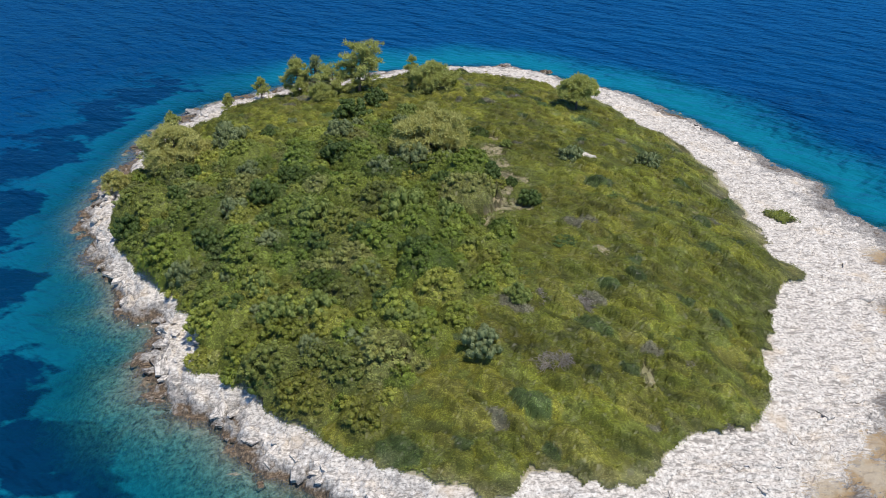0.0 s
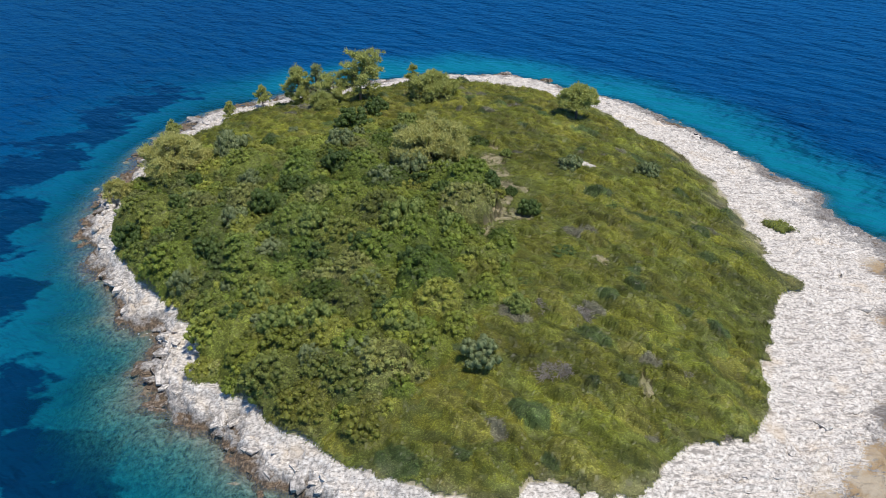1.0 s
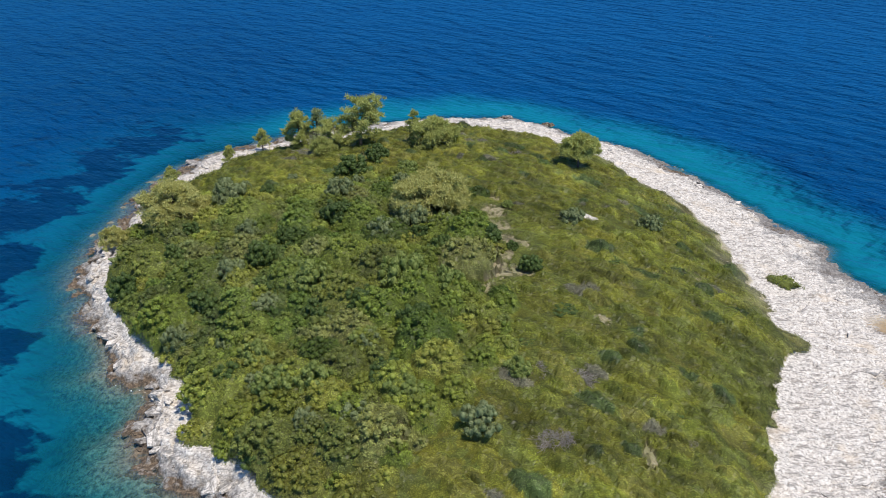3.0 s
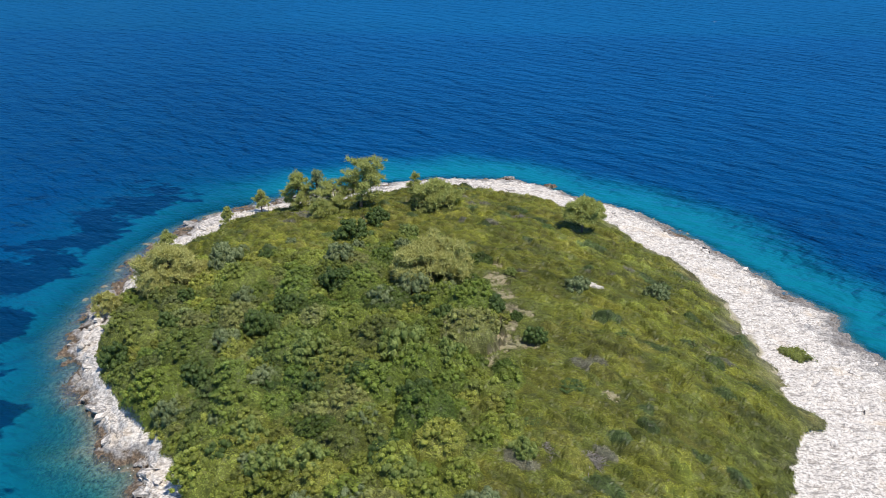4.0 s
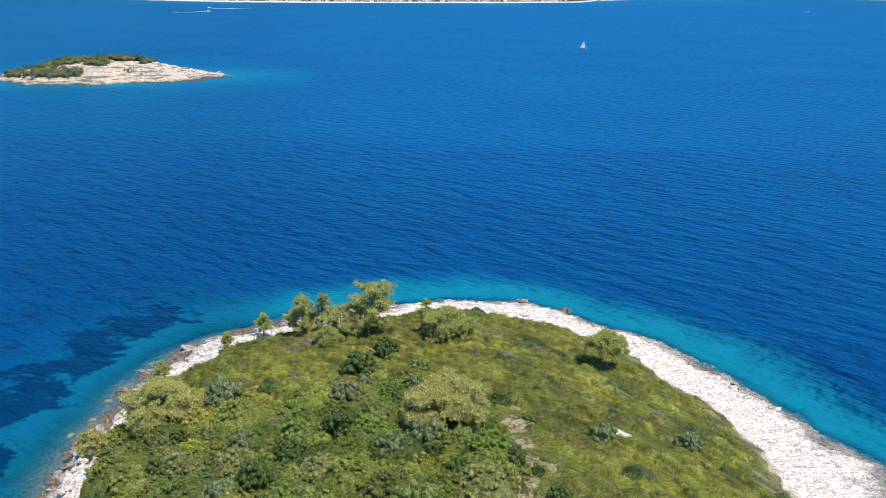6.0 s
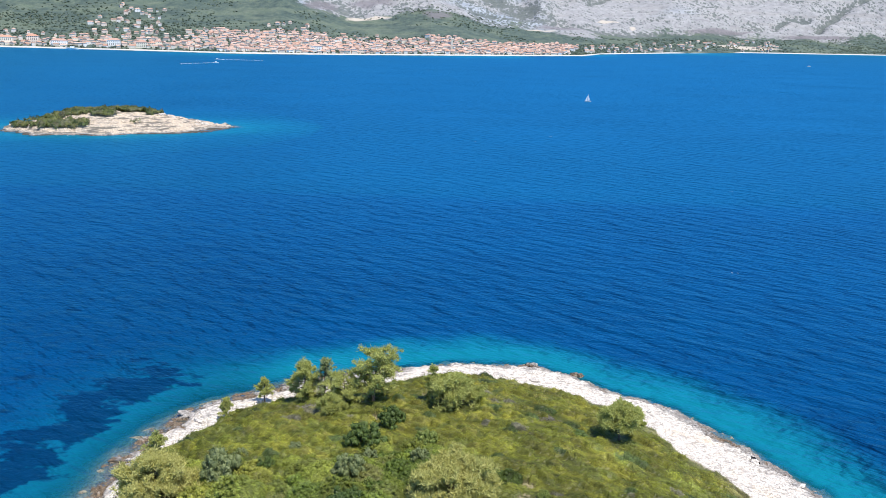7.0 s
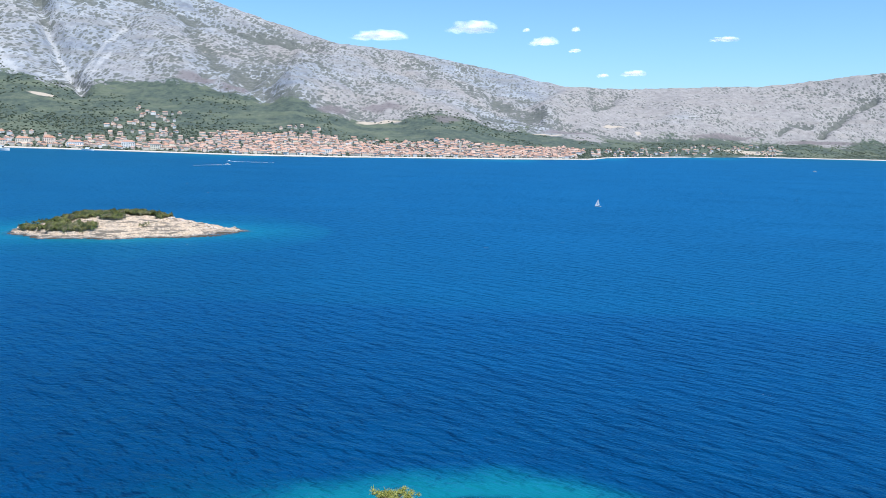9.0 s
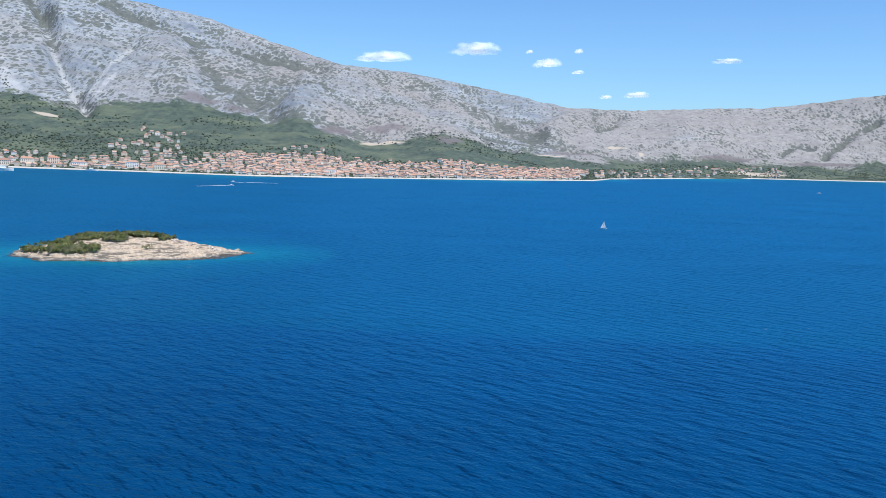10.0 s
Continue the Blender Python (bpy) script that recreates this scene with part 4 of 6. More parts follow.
def make_dead_shrub(name, seed, label):
    rng = np.random.default_rng(seed)
    root = new(name)
    pairs = []
    for k in range(130):
        w, up, l = rng.uniform(0, 6.28), rng.uniform(0.1, 0.9), rng.uniform(0.5, 1.1)
        o = np.array((rng.uniform(-0.5, 0.5), rng.uniform(-0.5, 0.5), 0))
        q = o + np.array((math.cos(w), math.sin(w), up * 0.8)) * l * 0.6
        e = q + np.array((math.cos(w + rng.uniform(-0.7, 0.7)), math.sin(w + rng.uniform(-0.7, 0.7)), up * 0.5)) * l * 0.5
        pairs.append(tube([tuple(o), tuple(q), tuple(e)], (0.035, 0.025, 0.01), 3))
    c = blob_centres(rng, 10, 0.9, 0.9, 0.6)
    pairs.append(clump_leaves(rng, c, np.full(10, 0.3), 34, 0.10, 0.25, 1.2))
    v, f = joined(*pairs)
    part("tangle", tidy("tangle", v, f, DEAD), root)
    return tagged(root, label, "shrub", "dead shrubs")


def ground_z(x, y):
    return float(islet_base(np.array([x]), np.array([y]))[0])


def settle(x, y, k=(1, 1, 1), turn=0.0, sink=0.1):
    return Matrix.LocRotScale((x, y, ground_z(x, y) - sink), Euler((0, 0, turn)), k)


placed = set()


def put_shrubs(protos, places, rng, squash=1.0):
    for i, (x, y, r) in enumerate(places):
        far, th, rs, rg, west = (float(q[0]) for q in islet_polar(np.array([x]), np.array([y])))
        k = min(1.0, (rg - 0.75 * r) / far)  # keeps to the soil
        x, y = MID[0] + (x - MID[0]) * k, MID[1] + (y - MID[1]) * k
        src = protos[i % len(protos)]
        m = settle(x, y, (r, r * rng.uniform(0.85, 1.15), r * squash * rng.uniform(0.8, 1.1)), rng.uniform(0, 6.28))
        if src.name in placed:
            ob = copy_thing(src, Matrix())
            ob.matrix_basis = m
        else:
            src.matrix_basis = m
            placed.add(src.name)


rng = np.random.default_rng(9)
dark = [make_shrub("evergreen_shrub", LEAF_DARK, 1.0, 1.05, 20 + k, "rounded dark green evergreen shrub rising from the scrub") for k in range(4)]
greys = [make_shrub("grey_shrub", LEAF_GREY, 1.0, 0.95, 30 + k, "rounded grey-green shrub with fine silvery leaves") for k in range(3)]
pales = [make_shrub("mastic_shrub", LEAF_PALE, 1.0, 0.85, 40 + k, "spreading fresh green shrub with dense clumped foliage", leaf=0.044) for k in range(4)]
yellows = [make_shrub("broom_shrub", LEAF_YELLOW, 1.0, 0.7, 50 + k, "small yellow-green shrub standing in the scrub", clumps=40) for k in range(2)]
deads = [make_dead_shrub("dead_shrub", 60 + k, "leafless grey dead shrub with bare tangled twigs") for k in range(2)]
put_shrubs(dark, ((-15.8, 118.6, 2.9), (-15.7, 102.1, 2.4), (-13.3, 125.8, 2.1), (2.8, 95.2, 2.0), (7.6, 89.3, 1.6), (-28.5, 85.6, 2.2), (-23.3, 92.9, 2.4), (-40.0, 92.1, 2.0), (-22.6, 72.9, 2.0),
                  (-10.6, 81.6, 2.2), (-4.5, 78.6, 2.1), (-6.8, 70.7, 1.9), (-2.5, 92.6, 1.9), (-14.8, 81.1, 2.0), (-20.0, 97.5, 1.8), (-12.0, 64.0, 1.7), (-19.5, 60.5, 1.5), (-35, 97, 2.0)), rng, 1.25)
put_shrubs(dark, ((16.8, 91.8, 2.1), (6.4, 76.0, 1.7), (10.8, 80.8, 1.6), (19, 67, 1.3), (11, 125, 1.8), (8, 133, 1.8), (-34, 131, 1.4)), rng, 0.42)
put_shrubs(greys, ((-32.2, 112.4, 2.8), (-16.3, 109.7, 2.3), (-9.5, 96.5, 2.2), (23.5, 103.7, 1.6), (13.5, 102.2, 1.8), (-9.4, 66.1, 1.8), (1.8, 63.6, 2.0), (-26.5, 99.5, 1.8), (-30, 80.5, 2.0), (-24, 78.5, 1.8),
                   (-6.0, 99.5, 2.4), (-2.0, 98.5, 1.8), (-26.5, 90.5, 2.0), (-13.5, 65.5, 1.7), (-21, 84, 1.7)), rng, 1.5)
put_shrubs(pales, ((-16.3, 86.8, 3.0), (-6.4, 86.3, 3.0), (-1.7, 84.9, 2.4), (-17.3, 70.6, 2.6), (-13.6, 70.2, 2.4), (-5.0, 68.0, 2.2), (-3.0, 65.5, 2.0), (-9.5, 76, 2.0), (-20.5, 75.5, 2.0), (-33, 90, 2.0)), rng, 1.4)
put_shrubs(yellows, ((0.2, 78.2, 1.5), (-14.5, 77.0, 1.6), (-7.5, 82.5, 1.2), (-2, 74, 1.3), (-27, 95, 1.5), (-12, 98, 1.3)), rng, 0.8)
put_shrubs(deads, ((11.2, 70.4, 1.7), (7.5, 71.5, 1.4), (7.7, 62.7, 1.5), (9.3, 63.0, 1.2), (-10.9, 72.8, 1.5), (25.0, 85.8, 1.2), (-17.5, 62.5, 1.2), (-11.5, 60.5, 1.3), (14.5, 61, 0.9), (20, 63.5, 0.8), (0.5, 57.5, 0.9), (22.5, 57.5, 0.7), (7.5, 129.5, 1.5), (-26.0, 135.0, 1.7), (-24.6, 136.2, 1.4)), rng, 0.7)
more = []
while len(more) < 60:
    x, y = rng.uniform(-46, 8), rng.uniform(54, 142)
    rr = islet_polar(np.array([x]), np.array([y]))
    if rr[0][0] > rr[3][0] - 2.5 or rng.uniform() > dense_side(np.array([x]), np.array([y]))[0] or bare_ground(np.array([x]), np.array([y]))[0] > 0.3:
        continue
    more.append((x, y, rng.uniform(0.8, 1.7)))
put_shrubs(dark, more[:20], rng, 1.3)
put_shrubs(pales, more[20:36], rng, 1.35)
put_shrubs(greys, more[36:54], rng, 1.4)
put_shrubs(yellows, more[54:], rng, 1.2)


def needles(rng, centres, radii, per, wide):
    """Tufts of upward-pointing needle sprays round their middles."""
    n = len(centres) * per
    d = rng.normal(0, 1, (n, 3)) + np.array((0, 0, 0.75))
    d /= np.linalg.norm(d, axis=1, keepdims=True)
    r = np.repeat(radii, per)[:, None] * rng.uniform(0.85, 1.6, (n, 1))
    c = np.repeat(centres, per, 0)
    side = np.cross(d, rng.normal(0, 1, (n, 3)))
    side /= np.linalg.norm(side, axis=1, keepdims=True) + 1e-9
    w = wide * rng.uniform(0.7, 1.3, (n, 1))
    mid = c + d * r * 0.7
    v = np.stack([c + d * r * 0.15, mid - side * w, c + d * r * 1.15, mid + side * w], 1).reshape(-1, 3)
    return v, np.arange(n * 4).reshape(n, 4)


# ---------------------------------------------------------------- pines
def make_pine(name, x, y, height, spread, seed, mat, label, lean=(0, 0), low=0.35, levels=9, flat=0.55, per=130, spire=False, dome=False):
    """A pine: bent trunk, limbs in tiers, needle tufts at the limbs' ends."""
    rng = np.random.default_rng(seed)
    root = new(name)
    root.matrix_basis = Matrix.Translation((x, y, ground_z(x, y) - 0.15))
    bend = np.array((lean[0], lean[1], 0))
    top = height * (0.96 if spire else 0.86)
    spine = [np.array((0, 0, 0)) + bend * (q ** 1.4) + np.array((math.sin(q * 4 + seed) * 0.12, math.cos(q * 3.3 + seed) * 0.12, 0)) * height * 0.12 + np.array((0, 0, top * q)) for q in np.linspace(0, 1, 7)]
    rad = np.linspace(0.035 * height, 0.008 * height, 7)
    part("trunk", tidy("trunk", *tube([tuple(p) for p in spine], rad, 8), BARK), root)
    centres, radii = [], []
    for k in range(levels):
        q = low + (1 - low) * (k + rng.uniform(0, 0.8)) / levels
        q = min(q, 0.97)
        i = min(int(q * 6), 5)
        o = spine[i] + (spine[i + 1] - spine[i]) * (q * 6 - i)
        shape = (1 - ((q - low) / (1 - low)) ** 1.6 * 0.75) if spire else (0.55 + 0.45 * math.sin(math.pi * min(1, (q - low) / (1 - low) * 0.9 + 0.15)))
        if dome:
            shape = math.sqrt(max(0.06, 1 - ((q - low) / (1 - low)) ** 2)) * 1.02
        for b in range(4 if dome else 3):
            w = k * 2.4 + b * 2.09 + rng.uniform(-0.5, 0.5)
            reach = spread * shape * rng.uniform(0.55, 1.05)
            rise = reach * rng.uniform(0.10, 0.40) * (1.3 if spire else 1)
            e = o + np.array((math.cos(w) * reach, math.sin(w) * reach, rise))
            mid = (o + e) / 2 + np.array((0, 0, -0.06 * reach))
            part("limb", tidy("limb", *tube([tuple(o), tuple(mid), tuple(e)], (0.012 * height, 0.009 * height, 0.003 * height), 5), BARK), root)
            for s in (0.5, 0.68, 0.85, 1.0):
                knot = o + (e - o) * s + rng.normal(0, 0.05 * spread, 3) * np.array((1, 1, 0.5))
                for _ in range(int(np.clip(spread * 1.4, 2, 5)) + 2 * dome):
                    centres.append(knot + rng.normal(0, 0.085 * spread, 3) * np.array((1, 1, 0.5 * flat + 0.1)))
                    radii.append(min(0.46, max(0.24, spread * rng.uniform(0.07, 0.13))))
    if dome:
        for _ in range(int(34 * spread)):
            d = rng.normal(0, 1, 3)
            d /= np.linalg.norm(d)
            q = rng.uniform(0.78, 0.98)
            centres.append(np.array((d[0] * spread * q, d[1] * spread * q, height * (low + (0.92 - low) * abs(d[2]) * q))) + bend * 0.5)
            radii.append(rng.uniform(0.30, 0.48))
    for k in range(6):
        centres.append(spine[-1] + rng.normal(0, 0.06 * spread, 3) + np.array((0, 0, 0.05 * height - 0.04 * height * k)))
        radii.append(min(0.55, max(0.28, spread * 0.13)))
    c, r = np.array(centres), np.array(radii)
    v, f = joined(core_blobs(c, r * np.array(0.5)), needles(rng, c, r, int(per * 0.23), 0.028 if dome else 0.024))
    part("crown", tidy("crown", v, f, mat), root)
    return tagged(root, label, "pine tree", "pines of the islet")


make_pine("pine_tree", -17.2, 138.5, 9.0, 4.3, 3, NEEDLE, "tall yellow-green pine with an uneven open crown", (1.0, 0), 0.27, 10, 0.5)
make_pine("pine_tree", -21.0, 137.0, 5.6, 3.4, 4, NEEDLE, "broad yellow-green pine leaning beside a taller one", (-0.5, 0), 0.12, 9)
make_pine("pine_tree", -28.0, 141.5, 6.4, 2.9, 5, NEEDLE, "bushy young pine above the shore", (0, 0), 0.06, 12, spire=True)
make_pine("pine_tree", -25.4, 143.0, 6.8, 2.3, 6, NEEDLE_GREY, "slender thin grey-green pine near the shore", (0.4, 0), 0.10, 11, per=90, spire=True)
make_pine("pine_tree", -22.5, 132.5, 3.3, 2.2, 7, NEEDLE, "low bushy young pine in the scrub", (0, 0), 0.1, 7, dome=True)
make_pine("pine_tree", -34.9, 144.0, 3.8, 1.7, 8, NEEDLE, "small young pine on the rocky shore", (0.2, 0), 0.22, 8, spire=True)
make_pine("pine_tree", -38.8, 137.0, 3.0, 1.2, 9, NEEDLE, "small thin pine at the edge of the scrub", (0, 0), 0.08, 8, spire=True)
make_pine("pine_tree", -39.4, 110.2, 5.9, 5.0, 10, NEEDLE_TAN, "wide tan-green pine spreading low over the scrub", (0, 0), 0.10, 8, per=150, dome=True)
make_pine("pine_tree", -41.5, 116.5, 6.2, 2.2, 11, NEEDLE, "upright young pine behind a wide tan one", (0, 0), 0.2, 9, spire=True)
make_pine("pine_tree", -46.8, 106.5, 2.9, 1.8, 12, NEEDLE_TAN, "small bushy pine on the rocky edge", (-0.2, 0), 0.1, 6, dome=True)
make_pine("pine_tree", -4.6, 104.0, 5.0, 5.2, 13, NEEDLE_TAN, "low wide golden-green pine, its flat crown near the ground", (0.5, 0), 0.16, 8, 0.5, per=170, dome=True)
make_pine("pine_tree", -5.0, 134.5, 4.8, 3.8, 14, NEEDLE, "broad bushy pine with several stems", (0, 0), 0.12, 8, dome=True)
make_pine("pine_tree", -8.4, 137.5, 5.6, 1.5, 15, NEEDLE, "slender pine rising behind a bushy one", (0, 0), 0.25, 8, spire=True)
make_pine("pine_tree", 16.9, 125.5, 5.7, 3.1, 16, NEEDLE, "umbrella-shaped pine with a dense rounded crown and bare trunk", (0, 0), 0.47, 8, 0.6, per=190, dome=True)

# ---------------------------------------------------------------- mainland
# Azimuth in degrees and slope of sight to the skyline, from the drone's place
EYE_AT = (-5.0, 20.0, 58.0)
SKY_AZ = (-42, -34, -29.7, -26.2, -22.1, -18.1, -15.4, -13.0, -10.1, -6.5, -2.8, 0.8, 4.5, 8.0, 11.5, 16.5, 18.1, 20.5, 23.1, 30, 42)
SKY_TAN = (0.16, 0.175, 0.173, 0.163, 0.149, 0.138, 0.123, 0.1115, 0.0950, 0.0910, 0.0812, 0.0684, 0.0558, 0.0539, 0.0562, 0.0579, 0.0611, 0.0666, 0.0728, 0.085, 0.09)
RIDGE_R = (4200, 4200, 4200, 4250, 4300, 4350, 4400, 4400, 4350, 4450, 4550, 4650, 4750, 4800, 4800, 4820, 4820, 4830, 4830, 4850, 4850)
# Slope of sight to the upper edge of the woods
WOOD_AZ = (-42, -30, -28.3, -27, -25.5, -23.9, -22, -19.7, -17.3, -14.5, -12.7, -10.2, -8.4, -5.8, -4.4, -3.3, -1.8, -0.3, 1.1, 4.4, 11.5, 23.2, 42)
WOOD_TAN = (0.055, 0.052, 0.052, 0.044, 0.040, 0.044, 0.043, 0.039, 0.032, 0.030, 0.032, 0.020, 0.010, 0.010, 0.015, 0.023, 0.021, 0.012, 0.006, 0.003, 0.001, 0.000, 0.0)
# Gullies and cliff bands, as azimuth and slope of sight: line, half width in degrees, depth in metres, cover of shrubs,
# which also darkens them in place of shade
GULLIES = (
    (((-28.2, 0.160), (-27.4, 0.121), (-26.7, 0.093), (-25.8, 0.060), (-25.2, 0.042)), 0.45, 60, 0.35),
    (((-28.6, 0.150), (-27.2, 0.121)), 0.5, 30, 0.9),
    (((-22.6, 0.100), (-24.4, 0.078), (-25.8, 0.058)), 0.4, 40, 0.3),
    (((-24.2, 0.143), (-20.7, 0.124), (-19.3, 0.114), (-16.6, 0.112), (-13.1, 0.100), (-11.3, 0.090)), 0.30, 38, 0.8),
    (((-19.0, 0.100), (-17.4, 0.075), (-15.6, 0.060), (-14.2, 0.036)), 0.6, 28, 0.60),
    (((-13.6, 0.060), (-14.2, 0.036), (-12.5, 0.028)), 0.5, 12, 0.6),
    (((0.3, 0.042), (1.8, 0.031), (3.1, 0.022)), 0.45, 40, 0.8),
    (((6.1, 0.046), (6.6, 0.033), (7.4, 0.040)), 0.35, 35, 0.7),
    (((-1.5, 0.031), (3.6, 0.0144), (8.0, 0.004), (11.4, 0.003), (15.8, 0.003)), 0.25, 18, 0.75),
    (((22.6, 0.046), (21.2, 0.034), (20.3, 0.018), (20.0, 0.010)), 0.28, 40, 0.85),
    (((17.7, 0.007), (18.4, 0.0205), (19.4, 0.0186)), 0.25, 25, 0.8),
)
SPURS = (
    (((-9.0, 0.090), (-10.2, 0.080), (-11.2, 0.064), (-12.2, 0.048)), 1.6, 42),
    (((-8.5, 0.068), (-6.6, 0.050), (-5.0, 0.030)), 1.2, 22),
    (((3.5, 0.027), (4.7, 0.040), (5.8, 0.041)), 0.7, 45),
    (((-21, 0.10), (-20, 0.07)), 1.2, 40),
    (((12, 0.03), (14, 0.02)), 1.4, 30),
    (((-26.9, 0.125), (-24.5, 0.12)), 0.8, 40),
)
# Pale runs of scree down the gullies
SCREE = ((((-27.0, 0.098), (-26.0, 0.066), (-25.2, 0.044)), 0.22), (((-22.8, 0.100), (-24.4, 0.074), (-25.2, 0.048)), 0.20), (((-23.6, 0.072), (-24.6, 0.052)), 0.18),
         (((-29.6, 0.066), (-28.8, 0.050)), 0.5))
WOOD_Q = 0.40


def coast_range(az):
    """Distance from the drone to the mainland's shore along an azimuth."""
    out = []
    for a in np.atleast_1d(az):
        d = np.arange(1500, 4700, 4.0)
        x, y = EYE_AT[0] + d * math.sin(radians(a)), EYE_AT[1] + d * math.cos(radians(a))
        k = np.argmax(y > np.interp(x, COAST_X, COAST_Y))
        out.append(d[k])
    return np.array(out)


FINE_AZ = np.linspace(-42, 42, 253)
FINE_R = coast_range(FINE_AZ)


def off_line(az, tan, line):
    """Degrees between a direction and a line of directions."""
    best = np.full(np.shape(az), 99.0)
    for (a0, t0), (a1, t1) in zip(line, line[1:]):
        ux, uy = a1 - a0, (t1 - t0) * 57.3
        px, py = az - a0, (tan - t0) * 57.3
        k = np.clip((px * ux + py * uy) / (ux * ux + uy * uy), 0, 1)
        best = np.minimum(best, np.hypot(px - k * ux, py - k * uy))
    return best


def mainland(x, y, full=False):
    """Height of the mainland; in full also the slope of sight, the edge of the woods and the shrubs' cover."""
    x, y = np.asarray(x, float), np.asarray(y, float)
    dx, dy = x - EYE_AT[0], y - EYE_AT[1]
    az, rho = np.degrees(np.arctan2(dx, dy)), np.hypot(dx, dy)
    r0, r1 = np.interp(az, FINE_AZ, FINE_R), np.interp(az, SKY_AZ, RIDGE_R)
    q = (rho - r0) / (r1 - r0)
    shore, wood, top = (1.5 - EYE_AT[2]) / r0, np.interp(az, WOOD_AZ, WOOD_TAN), np.interp(az, SKY_AZ, SKY_TAN)
    tan = shore + (wood - shore) * np.clip(q / WOOD_Q, 0, 1) ** 1.12 + (top - wood) * np.clip((q - WOOD_Q) / (1 - WOOD_Q), 0, 1) ** 0.9
    h = EYE_AT[2] + tan * rho
    warp = (fbm(x * 0.0025, y * 0.0025, 4, 201) - 0.5)
    az2, tan2 = az + warp * 0.7, tan + (fbm(x * 0.003 + 9, y * 0.003, 3, 202) - 0.5) * 0.009
    rib = ridged(az * 0.42 + tan * 9 + warp * 2.2, tan * 14 + warp, 4, 205)
    fine = ridged(x * 0.007, y * 0.007, 4, 207)
    bulge = fbm(x * 0.0012, y * 0.0012, 3, 209)
    high = smooth(WOOD_Q - 0.06, WOOD_Q + 0.10, q)
    h = h + high * (0.45 + 0.55 * smooth(6, -2, az)) * ((rib - 0.62) * 34 + (fine - 0.6) * 20 + (bulge - 0.5) * 80) + (fine - 0.6) * 8 * smooth(0.05, 0.2, q)
    cover = 0.30 * smooth(0.62, 0.35, rib) + 0.25 * smooth(0.6, 0.4, fine)
    for line, w, deep, green in GULLIES:
        g = np.exp(-(off_line(az2, tan2, line) / w) ** 2)
        h, cover = h - 0.7 * g * deep * smooth(0.1, 0.25, q), np.maximum(cover, np.exp(-(off_line(az2, tan2, line) / (w * 0.75)) ** 2) * green)
    for line, w, up in SPURS:
        h = h + np.exp(-(off_line(az2, tan2, line) / w) ** 2) * up
    cover = cover - 0.14 * smooth(1, 8, az)
    crest = EYE_AT[2] + (top + (fbm(az * 1.3, az * 0 + 3, 4, 211) - 0.5) * 0.004) * rho
    h = np.minimum(h, np.where(q > 0.35, crest, 9999))
    h = h + (crest - h) * smooth(0.88, 1.0, q)
    h = np.where(q > 1, EYE_AT[2] + top * r1 - (rho - r1) * 0.8, h)
    return (h, az, q, tan, wood, cover) if full else h


def build_mainland():
    az = np.linspace(-41, 41, 560)
    q = np.concatenate([np.array((-0.012, 0.0)), np.linspace(0.004, 1.0, 170), np.array((1.03, 1.1))])
    ga, gq = np.meshgrid(az, q)
    r0, r1 = np.interp(ga, FINE_AZ, FINE_R), np.interp(ga, SKY_AZ, RIDGE_R)
    rho = r0 + gq * (r1 - r0)
    x, y = EYE_AT[0] + rho * np.sin(np.radians(ga)), EYE_AT[1] + rho * np.cos(np.radians(ga))
    h, _, _, tan, edge, cover = mainland(x, y, True)
    h = np.where(gq < -0.005, -4.0, h)
    n = fbm(x * 0.004, y * 0.004, 4, 221)
    wood = smooth(0.010, -0.010, tan - edge + (n - 0.5) * 0.03)
    burnt, earth = np.zeros_like(h), np.zeros_like(h)
    for a, t, wa, wt in ((-18.6, 0.049, 1.8, 0.008), (-16.2, 0.043, 1.6, 0.010), (-2.9, 0.016, 1.4, 0.006), (14.5, 0.0043, 3.0, 0.003),
                         (-10.2, 0.022, 1.6, 0.006), (-7.0, 0.024, 2.2, 0.006), (5.0, 0.006, 2.5, 0.004), (20.0, 0.001, 3.0, 0.003)):
        burnt = np.maximum(burnt, 0.75 * np.exp(-((ga - a) / wa) ** 2 - ((tan - t) / wt) ** 2))
    for a, t, wa, wt in ((-7.3, 0.0100, 1.7, 0.0022), (7.8, 0.0150, 0.9, 0.0016), (9.3, 0.009, 0.25, 0.003), (-1.5, 0.0264, 0.5, 0.0012),
                         (16.2, -0.0117, 2.2, 0.0022), (-27.3, 0.029, 1.0, 0.0018), (3.6, 0.002, 1.2, 0.0015)):
        earth = np.maximum(earth, np.exp(-((ga - a) / wa) ** 2 - ((tan - t + (ga - a) * 0.002 * (a < -20)) / wt) ** 2))
    scree = np.zeros_like(h)
    for line, w in SCREE:
        scree = np.maximum(scree, np.exp(-(off_line(ga + (n - 0.5) * 0.8, tan, line) / w) ** 2))
    cover = cover - 0.35 * scree
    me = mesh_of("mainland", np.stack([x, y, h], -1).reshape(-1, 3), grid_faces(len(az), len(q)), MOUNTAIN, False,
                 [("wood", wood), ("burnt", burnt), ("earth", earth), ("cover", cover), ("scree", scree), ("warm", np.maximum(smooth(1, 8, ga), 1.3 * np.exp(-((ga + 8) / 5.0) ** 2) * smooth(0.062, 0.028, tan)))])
    return tagged(new("mainland_hillside", me), "bare grey limestone mountains above green wooded lower slopes", "mountain", kind="structure")


